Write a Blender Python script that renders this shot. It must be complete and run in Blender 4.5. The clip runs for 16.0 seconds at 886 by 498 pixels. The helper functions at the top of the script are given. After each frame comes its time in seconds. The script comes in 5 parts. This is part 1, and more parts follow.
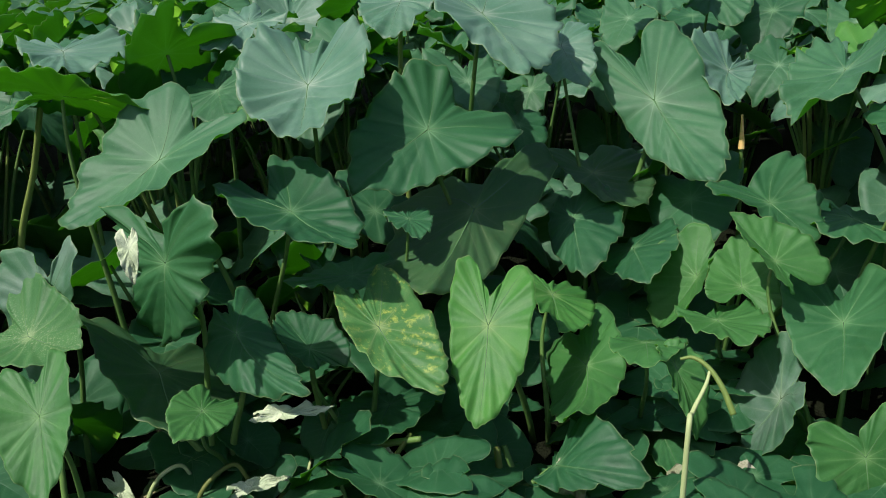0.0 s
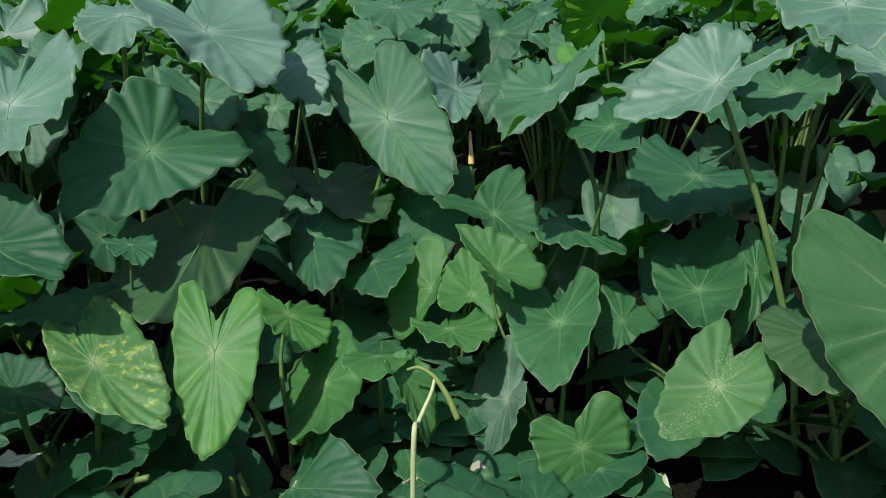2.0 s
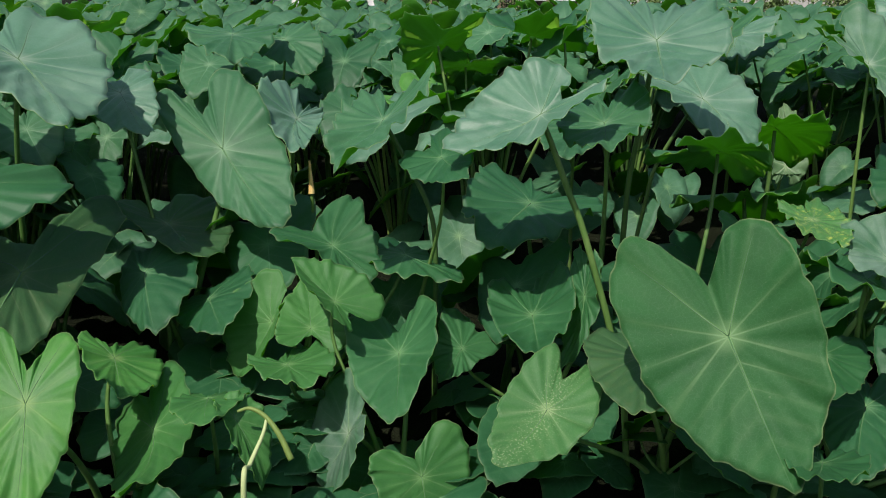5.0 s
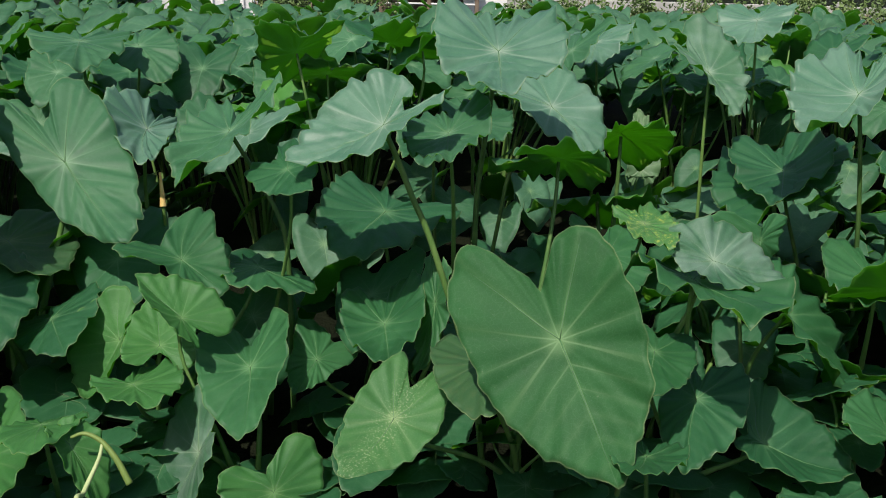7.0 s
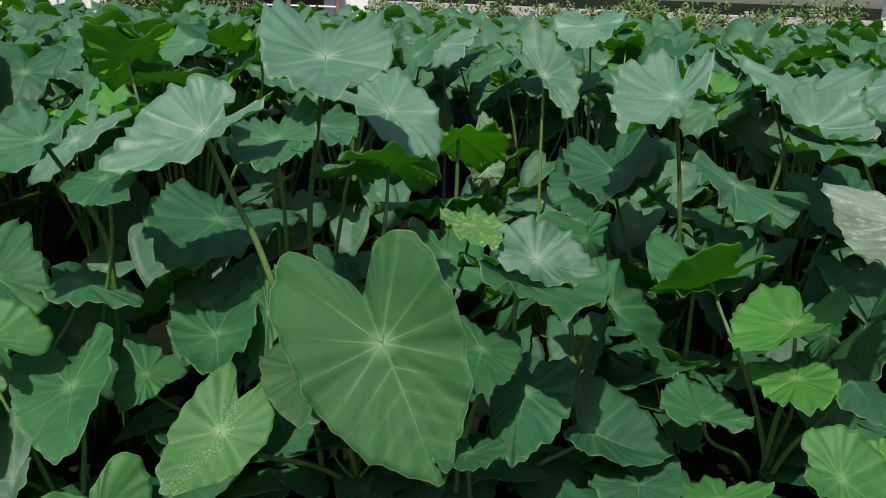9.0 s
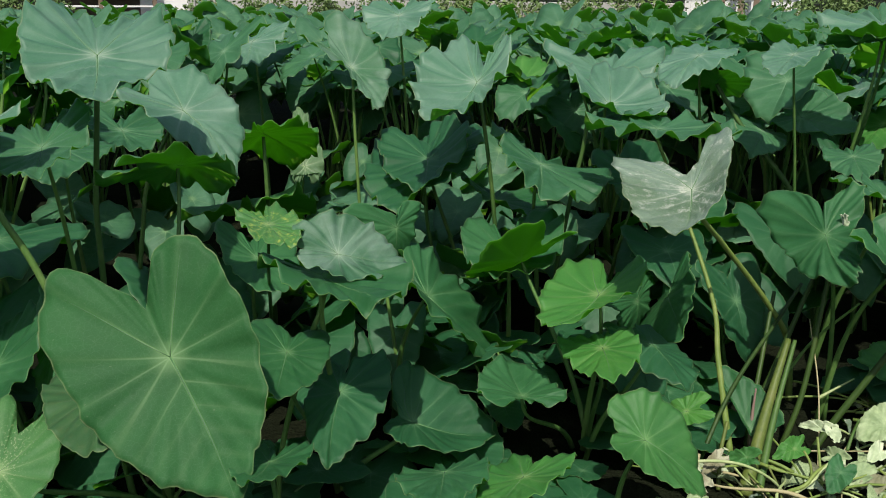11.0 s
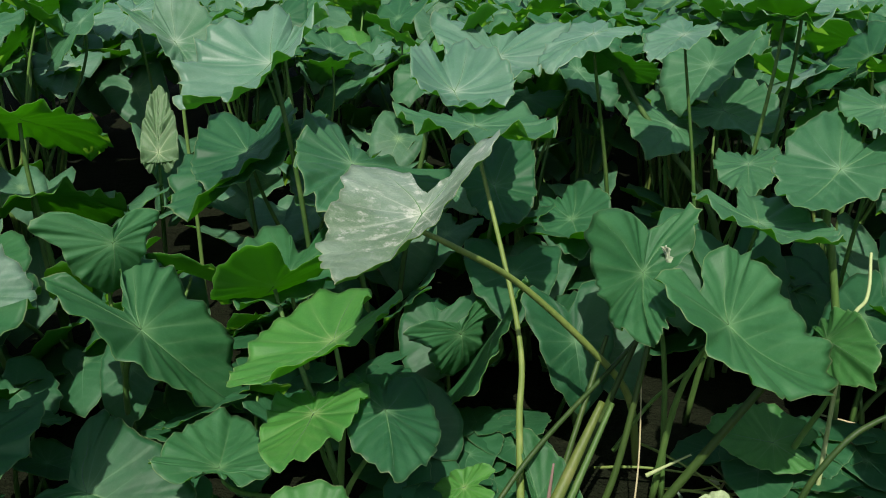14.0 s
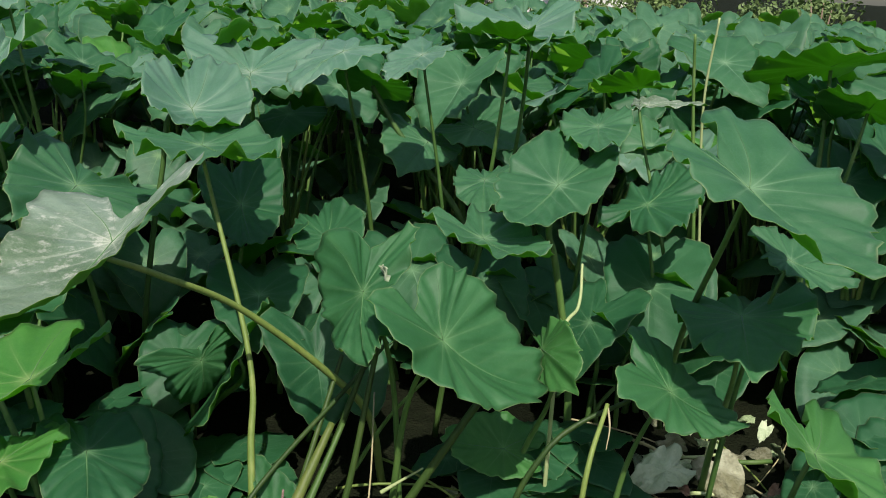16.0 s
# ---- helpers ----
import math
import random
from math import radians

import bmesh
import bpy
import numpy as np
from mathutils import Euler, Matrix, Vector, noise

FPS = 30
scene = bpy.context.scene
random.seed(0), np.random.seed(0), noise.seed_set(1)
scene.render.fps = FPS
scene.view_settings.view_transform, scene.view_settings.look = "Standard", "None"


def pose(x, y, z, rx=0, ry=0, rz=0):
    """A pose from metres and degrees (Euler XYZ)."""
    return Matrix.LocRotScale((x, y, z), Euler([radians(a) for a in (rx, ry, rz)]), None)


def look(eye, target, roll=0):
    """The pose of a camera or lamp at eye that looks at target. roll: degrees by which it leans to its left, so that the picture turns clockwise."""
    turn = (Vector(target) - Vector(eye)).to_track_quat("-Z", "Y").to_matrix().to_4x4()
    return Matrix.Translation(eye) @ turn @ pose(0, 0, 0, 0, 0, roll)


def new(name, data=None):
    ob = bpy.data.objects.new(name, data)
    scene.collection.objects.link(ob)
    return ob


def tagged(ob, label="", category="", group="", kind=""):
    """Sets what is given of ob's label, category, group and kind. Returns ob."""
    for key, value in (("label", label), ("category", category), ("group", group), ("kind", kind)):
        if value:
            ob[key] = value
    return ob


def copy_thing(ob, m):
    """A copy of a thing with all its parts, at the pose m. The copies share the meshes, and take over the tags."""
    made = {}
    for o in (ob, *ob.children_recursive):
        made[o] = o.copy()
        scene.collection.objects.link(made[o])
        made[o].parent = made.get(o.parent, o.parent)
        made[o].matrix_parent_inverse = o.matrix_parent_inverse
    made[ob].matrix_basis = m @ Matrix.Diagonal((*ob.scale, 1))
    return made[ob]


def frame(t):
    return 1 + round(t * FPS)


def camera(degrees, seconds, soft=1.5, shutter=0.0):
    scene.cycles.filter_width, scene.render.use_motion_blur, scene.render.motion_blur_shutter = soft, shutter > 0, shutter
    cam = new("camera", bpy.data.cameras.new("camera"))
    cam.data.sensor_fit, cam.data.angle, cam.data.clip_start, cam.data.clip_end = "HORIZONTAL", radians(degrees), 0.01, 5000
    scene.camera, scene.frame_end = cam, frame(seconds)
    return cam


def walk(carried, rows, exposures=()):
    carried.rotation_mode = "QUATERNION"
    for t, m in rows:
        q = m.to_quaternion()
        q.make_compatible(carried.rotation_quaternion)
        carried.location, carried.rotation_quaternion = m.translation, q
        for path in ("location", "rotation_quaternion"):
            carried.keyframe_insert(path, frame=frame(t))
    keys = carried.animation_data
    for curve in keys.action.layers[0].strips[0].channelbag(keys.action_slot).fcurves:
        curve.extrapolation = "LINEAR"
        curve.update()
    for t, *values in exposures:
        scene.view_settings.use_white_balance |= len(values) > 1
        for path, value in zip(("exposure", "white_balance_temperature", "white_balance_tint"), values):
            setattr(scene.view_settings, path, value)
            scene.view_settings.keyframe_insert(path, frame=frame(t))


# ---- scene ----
import functools

cam = camera(56.1, 16.0, 1.0)
METRES, EYE, TILT, LEAN, TURN = 2.2, 1.5, -20.0, 3.0, 0.0
ROWS = [
    (0.0, 0.0, 0.0, 0.0, -0.0, 0.0, 0.0),
    (0.5, 0.0213, -0.0011, 0.0, -3.37, 0.7, 0.75),
    (1.0, 0.0347, 0.0001, -0.0028, -6.68, 0.82, 1.37),
    (1.5, 0.0546, -0.0011, -0.0017, -10.85, 0.77, 2.54),
    (2.0, 0.071, -0.0051, -0.0006, -14.78, 0.82, 3.03),
    (2.5, 0.0858, -0.006, 0.0002, -18.03, 0.91, 3.66),
    (3.0, 0.0943, -0.0097, 0.008, -19.92, 2.15, 4.29),
    (5.5, 0.1237, -0.0196, 0.0111, -25.16, 1.46, 5.31),
    (6.0, 0.135, -0.0267, 0.012, -27.11, 1.34, 5.84),
    (6.5, 0.1527, -0.0372, 0.0152, -29.29, 1.15, 6.11),
    (7.0, 0.1688, -0.0507, 0.0157, -31.05, 1.02, 6.66),
    (7.5, 0.1826, -0.0625, 0.0135, -32.86, 0.86, 7.0),
    (8.0, 0.1964, -0.0737, 0.0154, -35.96, 0.45, 7.93),
    (10.5, 0.2478, -0.1071, 0.0063, -46.45, -1.12, 11.19),
    (11.0, 0.2815, -0.1174, -0.0032, -50.04, -2.3, 13.11),
    (11.5, 0.3639, -0.1523, -0.0254, -50.34, -3.07, 13.1),
    (12.0, 0.4386, -0.1884, -0.0398, -50.02, -3.25, 11.85),
    (12.5, 0.566, -0.1943, -0.0394, -49.66, -3.03, 11.49),
    (13.0, 0.7102, -0.1956, -0.0274, -48.7, -2.95, 11.0),
    (13.5, 0.7564, -0.2295, -0.0348, -48.13, -3.48, 11.84),
    (14.0, 0.7836, -0.2641, -0.0406, -45.45, -3.07, 11.39),
    (14.5, 0.8092, -0.2867, -0.0385, -45.38, -2.79, 11.07),
    (15.0, 0.8309, -0.3115, -0.0457, -48.09, -2.95, 11.26),
    (15.5, 0.8507, -0.3345, -0.0511, -53.02, -3.89, 11.75),
    (16.0, 0.8667, -0.3536, -0.0537, -58.07, -4.94, 12.35),
]
walk(cam, [(t, pose(0, 0, EYE, TILT, LEAN, TURN) @ pose(METRES * x, METRES * y, METRES * z, 90 + pitch, roll, yaw)) for t, x, y, z, yaw, pitch, roll in ROWS],
     [(0.0, 0.20, 6350, 14), (0.75, 0.20, 6150, 20.5), (2.5, 0.19, 6200, 20.5), (3.2, 0.16, 6300, 17), (5.5, 0.13, 6450, 13.5), (8.0, 0.11, 6450, 13), (10.5, 0.07, 6500, 10), (11.5, 0.13, 6500, 11), (13.0, 0.21, 6520, 11), (15.0, 0.21, 6520, 12), (16.0, 0.17, 6520, 13.5)])

# ---- world and sun ----
SUN_EL, SUN_AZ = 57.0, 236.0   # degrees; azimuth clockwise from +y
world = bpy.data.worlds.new("sky")
scene.world = world
world.use_nodes = True
wn = world.node_tree.nodes
sky = wn.new("ShaderNodeTexSky")
sky.sky_type, sky.sun_disc = "NISHITA", False
sky.sun_elevation, sky.sun_rotation = radians(SUN_EL), radians(SUN_AZ)
sky.air_density, sky.dust_density = 1.2, 2.0
world.node_tree.links.new(sky.outputs[0], wn["Background"].inputs[0])
wn["Background"].inputs[1].default_value = 0.11
sun_data = bpy.data.lights.new("sun", "SUN")
sun_data.energy, sun_data.angle, sun_data.color = 5.0, radians(0.6), (1.0, 0.95, 0.86)
sun = new("sun", sun_data)
s_dir = Vector((math.sin(radians(SUN_AZ)) * math.cos(radians(SUN_EL)), math.cos(radians(SUN_AZ)) * math.cos(radians(SUN_EL)), math.sin(radians(SUN_EL))))
sun.matrix_world = look(s_dir * 40, (0, 0, 0))


# ---- materials ----
class Nodes:
    """A short hand for building a node tree."""

    def __init__(self, name):
        self.mat = bpy.data.materials.new(name)
        self.mat.use_nodes = True
        self.t = self.mat.node_tree
        self.t.nodes.clear()

    def put(self, target, value):
        if hasattr(value, "is_linked"):
            self.t.links.new(value, target)
        else:
            target.default_value = value

    def add(self, kind, out=0, ins=(), operation="", feature="", uv_map=""):
        n = self.t.nodes.new(kind)
        if operation:
            n.operation = operation
        if feature:
            n.feature = feature
        if uv_map:
            n.uv_map = uv_map
        for k, v in dict(ins).items():
            self.put(n.inputs[k], v)
        return n.outputs[out] if out is not None else n

    def math(self, op, a, b=0.0, c=0.0, clamp=False):
        n = self.t.nodes.new("ShaderNodeMath")
        n.operation, n.use_clamp = op, clamp
        for i, v in enumerate((a, b, c)):
            self.put(n.inputs[i], v)
        return n.outputs[0]

    def span(self, v, lo, hi, to_lo=0.0, to_hi=1.0):
        n = self.t.nodes.new("ShaderNodeMapRange")
        n.interpolation_type = "SMOOTHSTEP"
        for i, x in enumerate((v, lo, hi, to_lo, to_hi)):
            self.put(n.inputs[i], x)
        return n.outputs[0]

    def mix(self, f, a, b):
        n = self.t.nodes.new("ShaderNodeMix")
        n.data_type = "RGBA"
        self.put(n.inputs[0], f)
        self.put(n.inputs[6], a if hasattr(a, "is_linked") else (*a, 1))
        self.put(n.inputs[7], b if hasattr(b, "is_linked") else (*b, 1))
        return n.outputs[2]

    def noise(self, vec, scale, detail=3.0, rough=0.55):
        return self.add("ShaderNodeTexNoise", 0, {"Vector": vec, "Scale": scale, "Detail": detail, "Roughness": rough})

    def bump(self, height, strength, distance):
        return self.add("ShaderNodeBump", 0, {"Height": height, "Strength": strength, "Distance": distance})

    def surface(self, color, rough, normal=None, spec=0.5, sheen=0.0, thru=None, thru_amount=0.0):
        p = self.add("ShaderNodeBsdfPrincipled", None)
        self.put(p.inputs["Base Color"], color if hasattr(color, "is_linked") else (*color, 1))
        self.put(p.inputs["Roughness"], rough)
        self.put(p.inputs["Specular IOR Level"], spec)
        if sheen:
            self.put(p.inputs["Sheen Weight"], sheen)
            p.inputs["Sheen Roughness"].default_value = 0.4
        if normal is not None:
            self.put(p.inputs["Normal"], normal)
        shader = p.outputs[0]
        if thru is not None:
            tr = self.add("ShaderNodeBsdfTranslucent", None)
            self.put(tr.inputs[0], thru if hasattr(thru, "is_linked") else (*thru, 1))
            mx = self.add("ShaderNodeMixShader", None)
            self.put(mx.inputs[0], thru_amount)
            self.t.links.new(shader, mx.inputs[1])
            self.t.links.new(tr.outputs[0], mx.inputs[2])
            shader = mx.outputs[0]
        o = self.t.nodes.new("ShaderNodeOutputMaterial")
        self.t.links.new(shader, o.inputs[0])
        return self.mat


def leaf_material(name, dark, light, vein, rough=0.54, spec=0.29, thru=(0.26, 0.68, 0.04), thru_amount=0.24, blotch=0.0, blotch_color=(0.50, 0.55, 0.10), blotch_scale=11.0, wax=0.0, island=False, underside=False, vein_gain=1.0, crease=0.22, puff_gain=1.0):
    n = Nodes(name)
    plan = n.add("ShaderNodeUVMap", 0, uv_map="plan")
    lanes = n.add("ShaderNodeUVMap", 0, uv_map="lanes")
    sp = n.add("ShaderNodeSeparateXYZ", None, {0: plan})
    sl = n.add("ShaderNodeSeparateXYZ", None, {0: lanes})
    x, y = n.math("ABSOLUTE", sp.outputs[0]), sp.outputs[1]
    lead = n.math("SUBTRACT", y, n.math("MULTIPLY", n.math("MULTIPLY", x, 0.70), n.math("ADD", 1.0, n.math("MULTIPLY", x, 0.35))))
    swing = n.math("MULTIPLY", n.math("SUBTRACT", n.math("ARCTAN2", x, y), radians(55)), -1 / radians(31.5))
    ahead = n.math("GREATER_THAN", lead, 0.0)
    w = n.math("ADD", n.math("MULTIPLY", ahead, n.math("DIVIDE", lead, 0.17)), n.math("MULTIPLY", n.math("SUBTRACT", 1.0, ahead), n.math("MINIMUM", swing, 0.0)))
    r = n.math("SQRT", n.math("ADD", n.math("MULTIPLY", x, x), n.math("MULTIPLY", y, y)))
    luck = n.add("ShaderNodeNewGeometry", 8) if island else n.add("ShaderNodeObjectInfo", 5)
    # side ribs at whole numbers of the lane coordinate, a midrib along the axis
    off = n.math("ABSOLUTE", n.math("SUBTRACT", n.math("FRACT", n.math("ADD", w, 100.5)), 0.5))
    fan = n.math("LESS_THAN", w, 0.0)
    width = n.math("ADD", n.math("MULTIPLY", n.math("MULTIPLY", fan, r), 0.55), n.math("MULTIPLY", n.math("SUBTRACT", 1.0, fan), 0.14))
    far = n.math("MULTIPLY", off, width)
    thin = n.span(r, 0.0, 0.9, 0.0085, 0.0035)
    ribs = n.math("SUBTRACT", 1.0, n.math("DIVIDE", far, thin, clamp=True), clamp=True)
    mid_w = n.span(y, -0.1, 1.0, 0.013, 0.003)
    mid = n.math("MULTIPLY", n.math("SUBTRACT", 1.0, n.math("DIVIDE", x, mid_w), clamp=True), n.span(y, -0.05, 0.0, 0.0, 1.0))
    veins = n.math("MAXIMUM", n.math("MULTIPLY", ribs, n.span(r, 0.05, 0.58, 0.42, 0.03)), n.math("MULTIPLY", mid, n.span(y, 0.0, 0.9, 0.75, 0.22)))
    hub = n.span(r, 0.0, 0.15, 1.0, 0.0)
    # two scales of colour change, shifted from leaf to leaf
    shift = n.add("ShaderNodeVectorMath", 0, {0: plan, 1: n.add("ShaderNodeCombineXYZ", 0, {0: n.math("MULTIPLY", luck, 37.0), 1: n.math("MULTIPLY", luck, 91.0), 2: 0.0})}, operation="ADD")
    big, small = n.noise(shift, 2.2, 4.0), n.noise(shift, 26.0, 3.0)
    f = n.math("ADD", n.math("MULTIPLY", n.span(big, 0.3, 0.7), 0.45), n.math("MULTIPLY", luck, 0.42), clamp=True)
    cells = n.noise(shift, 8.0, 5.0, 0.65)
    f = n.math("ADD", f, n.math("ADD", n.math("MULTIPLY", n.math("SUBTRACT", small, 0.5), 0.50), n.math("MULTIPLY", n.math("SUBTRACT", cells, 0.5), 0.75)), clamp=True)
    col = n.mix(f, dark, light)
    # paler tissue beside the ribs
    halo = n.math("SUBTRACT", 1.0, n.math("DIVIDE", far, 0.035, clamp=True), clamp=True)
    col = n.mix(n.math("MULTIPLY", halo, 0.05), col, vein)
    if wax:
        col = n.mix(n.math("MULTIPLY", n.span(n.noise(shift, 1.6, 5.0), 0.38, 0.68), wax), col, (0.33, 0.42, 0.37))
    if blotch:
        spots = n.math("MULTIPLY", n.span(n.noise(shift, blotch_scale, 5.0, 0.75), 0.50, 0.64), n.span(n.noise(shift, 2.0, 2.0), 0.40, 0.56))
        if blotch_scale > 20:
            spots = n.math("MULTIPLY", n.span(n.noise(shift, blotch_scale, 3.0, 0.6), 0.54, 0.64), n.span(x, 0.0, 0.30, 1.0, 0.12))
        col = n.mix(n.math("MULTIPLY", spots, blotch), col, blotch_color)
    # insect specks and a dry rim
    specks = n.math("MULTIPLY", n.span(n.noise(shift, 55.0, 1.0), 0.74, 0.78), n.span(luck, 0.3, 0.9, 0.0, 0.0 if underside else 0.3))
    col = n.mix(specks, col, (0.30, 0.33, 0.18))
    rim = n.math("MULTIPLY", n.span(sl.outputs[1], 0.982, 1.0), n.span(n.noise(shift, 5.0, 2.0), 0.40, 0.62, 0.45, 1.0))
    col = n.mix(n.math("MULTIPLY", rim, 0.4), col, (0.42, 0.45, 0.22))
    col = n.mix(n.math("MULTIPLY", veins, (0.50 if not underside else 0.5) * vein_gain, clamp=True), col, vein)
    col = n.mix(n.math("MULTIPLY", hub, 0.34), col, vein)
    net = n.add("ShaderNodeTexVoronoi", 0, {"Vector": shift, "Scale": 30.0}, feature="DISTANCE_TO_EDGE")
    col = n.mix(n.span(net, 0.0, 0.07, 0.05, 0.0), col, vein)
    grain = n.noise(shift, 120.0, 2.0)
    col = n.mix(n.span(grain, 0.52, 0.72, 0.0, 0.06), col, vein)
    puff = n.math("MULTIPLY", n.math("MULTIPLY", off, off), n.math("SUBTRACT", 0.13 * puff_gain, n.math("MULTIPLY", fan, 0.11 * puff_gain)))
    height = n.math("ADD", n.math("ADD", n.math("MULTIPLY", veins, -0.14 if not underside else 0.6), puff), n.math("ADD", n.math("MULTIPLY", n.span(net, 0.0, 0.10), 0.008), n.math("ADD", n.math("MULTIPLY", big, 0.5), n.math("MULTIPLY", cells, crease))))
    bump = n.bump(height, 0.6, 0.013)
    gloss = n.math("ADD", rough, n.math("MULTIPLY", n.math("SUBTRACT", big, 0.5), 0.25))
    return n.surface(col, gloss, bump, spec, 0.0, n.mix(0.9, col, thru), thru_amount)


KINDS = {}
for kind, dark, light, vein, extra in (
    ("leaf", (0.013, 0.076, 0.024), (0.042, 0.150, 0.054), (0.20, 0.37, 0.16), {}),
    ("fresh", (0.032, 0.150, 0.028), (0.075, 0.235, 0.040), (0.38, 0.50, 0.20), {"thru_amount": 0.28}),
    ("blotch", (0.028, 0.120, 0.032), (0.060, 0.180, 0.045), (0.42, 0.50, 0.22), {"blotch": 0.60}),
    ("speck", (0.024, 0.104, 0.030), (0.052, 0.160, 0.045), (0.40, 0.50, 0.24), {"blotch": 0.55, "blotch_scale": 42.0, "blotch_color": (0.42, 0.50, 0.24)}),
    ("wax", (0.026, 0.095, 0.045), (0.055, 0.155, 0.075), (0.44, 0.54, 0.38), {"wax": 0.28}),
    # bluish dark green; on some leaves it stands for the shade over them
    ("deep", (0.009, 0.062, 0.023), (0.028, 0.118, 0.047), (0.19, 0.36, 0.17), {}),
    # greyer green of high leaves: wax, with sky sheen put into the colour
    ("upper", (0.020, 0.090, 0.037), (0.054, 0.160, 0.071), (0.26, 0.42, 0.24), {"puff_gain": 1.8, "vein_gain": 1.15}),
    ("ribbed", (0.075, 0.15, 0.066), (0.145, 0.23, 0.115), (0.50, 0.58, 0.34), {"vein_gain": 1.9, "puff_gain": 4.0}),
    ("mid", (0.024, 0.108, 0.026), (0.055, 0.182, 0.043), (0.24, 0.41, 0.16), {}),
    ("broad", (0.014, 0.070, 0.020), (0.030, 0.114, 0.036), (0.30, 0.46, 0.22), {"rough": 0.62, "spec": 0.16, "vein_gain": 1.25}),
    # pale grey-green of a waxy bloom, sky sheen mixed into the colour
    ("bloom", (0.048, 0.140, 0.080), (0.100, 0.214, 0.138), (0.42, 0.50, 0.38), {"wax": 0.15, "vein_gain": 1.4, "rough": 0.48, "spec": 0.38, "puff_gain": 2.2}),
    # dull blotched green, kept dark in colour for leaves that lie in shade
    ("old", (0.019, 0.066, 0.025), (0.042, 0.112, 0.038), (0.24, 0.30, 0.15), {"blotch": 0.20, "blotch_color": (0.11, 0.12, 0.045)}),
    ("pale", (0.070, 0.120, 0.066), (0.125, 0.185, 0.112), (0.55, 0.58, 0.46), {"wax": 0.30, "thru_amount": 0.12, "vein_gain": 1.6, "crease": 0.9, "blotch": 0.55, "blotch_color": (0.50, 0.51, 0.44)}),
):
    KINDS[kind] = (
        leaf_material("taro_" + kind, dark, light, vein, **extra),
        leaf_material("taro_%s_underside" % kind, tuple(min(1, c * m) for c, m in zip(dark, (1.5, 1.35, 0.9))), tuple(min(1, c * m) for c, m in zip(light, (1.5, 1.35, 0.9))), vein, rough=0.6, spec=0.3, thru=(0.42, 0.86, 0.06) if kind == "fresh" else (0.34, 0.78, 0.06), thru_amount=0.58 if kind == "fresh" else 0.52, underside=True),
    )
FAR_KIND = (
    leaf_material("taro_far", (0.020, 0.086, 0.038), (0.080, 0.190, 0.108), (0.26, 0.42, 0.18), island=True),
    leaf_material("taro_far_underside", (0.030, 0.115, 0.024), (0.070, 0.205, 0.045), (0.26, 0.42, 0.14), rough=0.6, spec=0.3, thru=(0.42, 0.80, 0.06), thru_amount=0.50, underside=True, island=True),
)


def stalk_material(name, low, high, pale):
    n = Nodes(name)
    at = n.add("ShaderNodeTexCoord", 3)
    luck = n.add("ShaderNodeObjectInfo", 5)
    grain = n.noise(n.add("ShaderNodeMapping", 0, {0: at, 3: (60, 60, 4)}), 1.0, 4.0)
    spots = n.noise(at, 9.0, 3.0)
    col = n.mix(n.math("ADD", n.math("MULTIPLY", luck, 0.6), n.math("MULTIPLY", n.span(grain, 0.3, 0.7), 0.4), clamp=True), low, high)
    col = n.mix(n.math("MULTIPLY", n.span(spots, 0.52, 0.72), 0.5), col, pale)
    return n.surface(col, 0.52, n.bump(grain, 0.5, 0.004), 0.28)


STALK = stalk_material("stalk", (0.040, 0.108, 0.024), (0.120, 0.215, 0.050), (0.18, 0.26, 0.080))
# stalk green lowered in colour, for stalks that stand in shade
STALK_SHADED = stalk_material("stalk_dark", (0.016, 0.042, 0.008), (0.040, 0.076, 0.015), (0.065, 0.095, 0.022))
STALK_GREEN = stalk_material("stalk_green", (0.030, 0.080, 0.018), (0.075, 0.140, 0.032), (0.11, 0.17, 0.045))
STALK_YELLOW = stalk_material("stalk_yellow_green", (0.105, 0.165, 0.036), (0.195, 0.260, 0.062), (0.26, 0.30, 0.09))
STALK_PALE = stalk_material("stalk_pale", (0.24, 0.31, 0.12), (0.37, 0.44, 0.20), (0.48, 0.52, 0.30))
RIB = stalk_material("leaf_rib", (0.055, 0.145, 0.045), (0.105, 0.215, 0.078), (0.14, 0.25, 0.10))
# cut stalks; their olive is lowered to hold the shade within the clump
STALK_CUT = stalk_material("stalk_cut", (0.055, 0.090, 0.018), (0.120, 0.150, 0.032), (0.19, 0.18, 0.06))
STALK_DRY = stalk_material("stalk_dry", (0.24, 0.21, 0.10), (0.42, 0.38, 0.22), (0.50, 0.45, 0.30))


def dry_leaf_material():
    n = Nodes("dry_leaf")
    plan = n.add("ShaderNodeUVMap", 0, uv_map="plan")
    luck = n.add("ShaderNodeObjectInfo", 5)
    at = n.add("ShaderNodeTexCoord", 3)
    big, small = n.noise(at, 9.0, 4.0), n.noise(at, 70.0, 3.0)
    col = n.mix(n.span(big, 0.35, 0.65), (0.17, 0.16, 0.09), (0.40, 0.40, 0.28))
    col = n.mix(n.math("MULTIPLY", luck, 0.5), col, (0.17, 0.23, 0.11))
    col = n.mix(n.math("MULTIPLY", n.span(small, 0.55, 0.7), 0.35), col, (0.18, 0.13, 0.07))
    return n.surface(col, 0.75, n.bump(n.math("ADD", big, small), 0.8, 0.01), 0.2, 0.0, (0.4, 0.36, 0.16), 0.15)


DRY = dry_leaf_material()


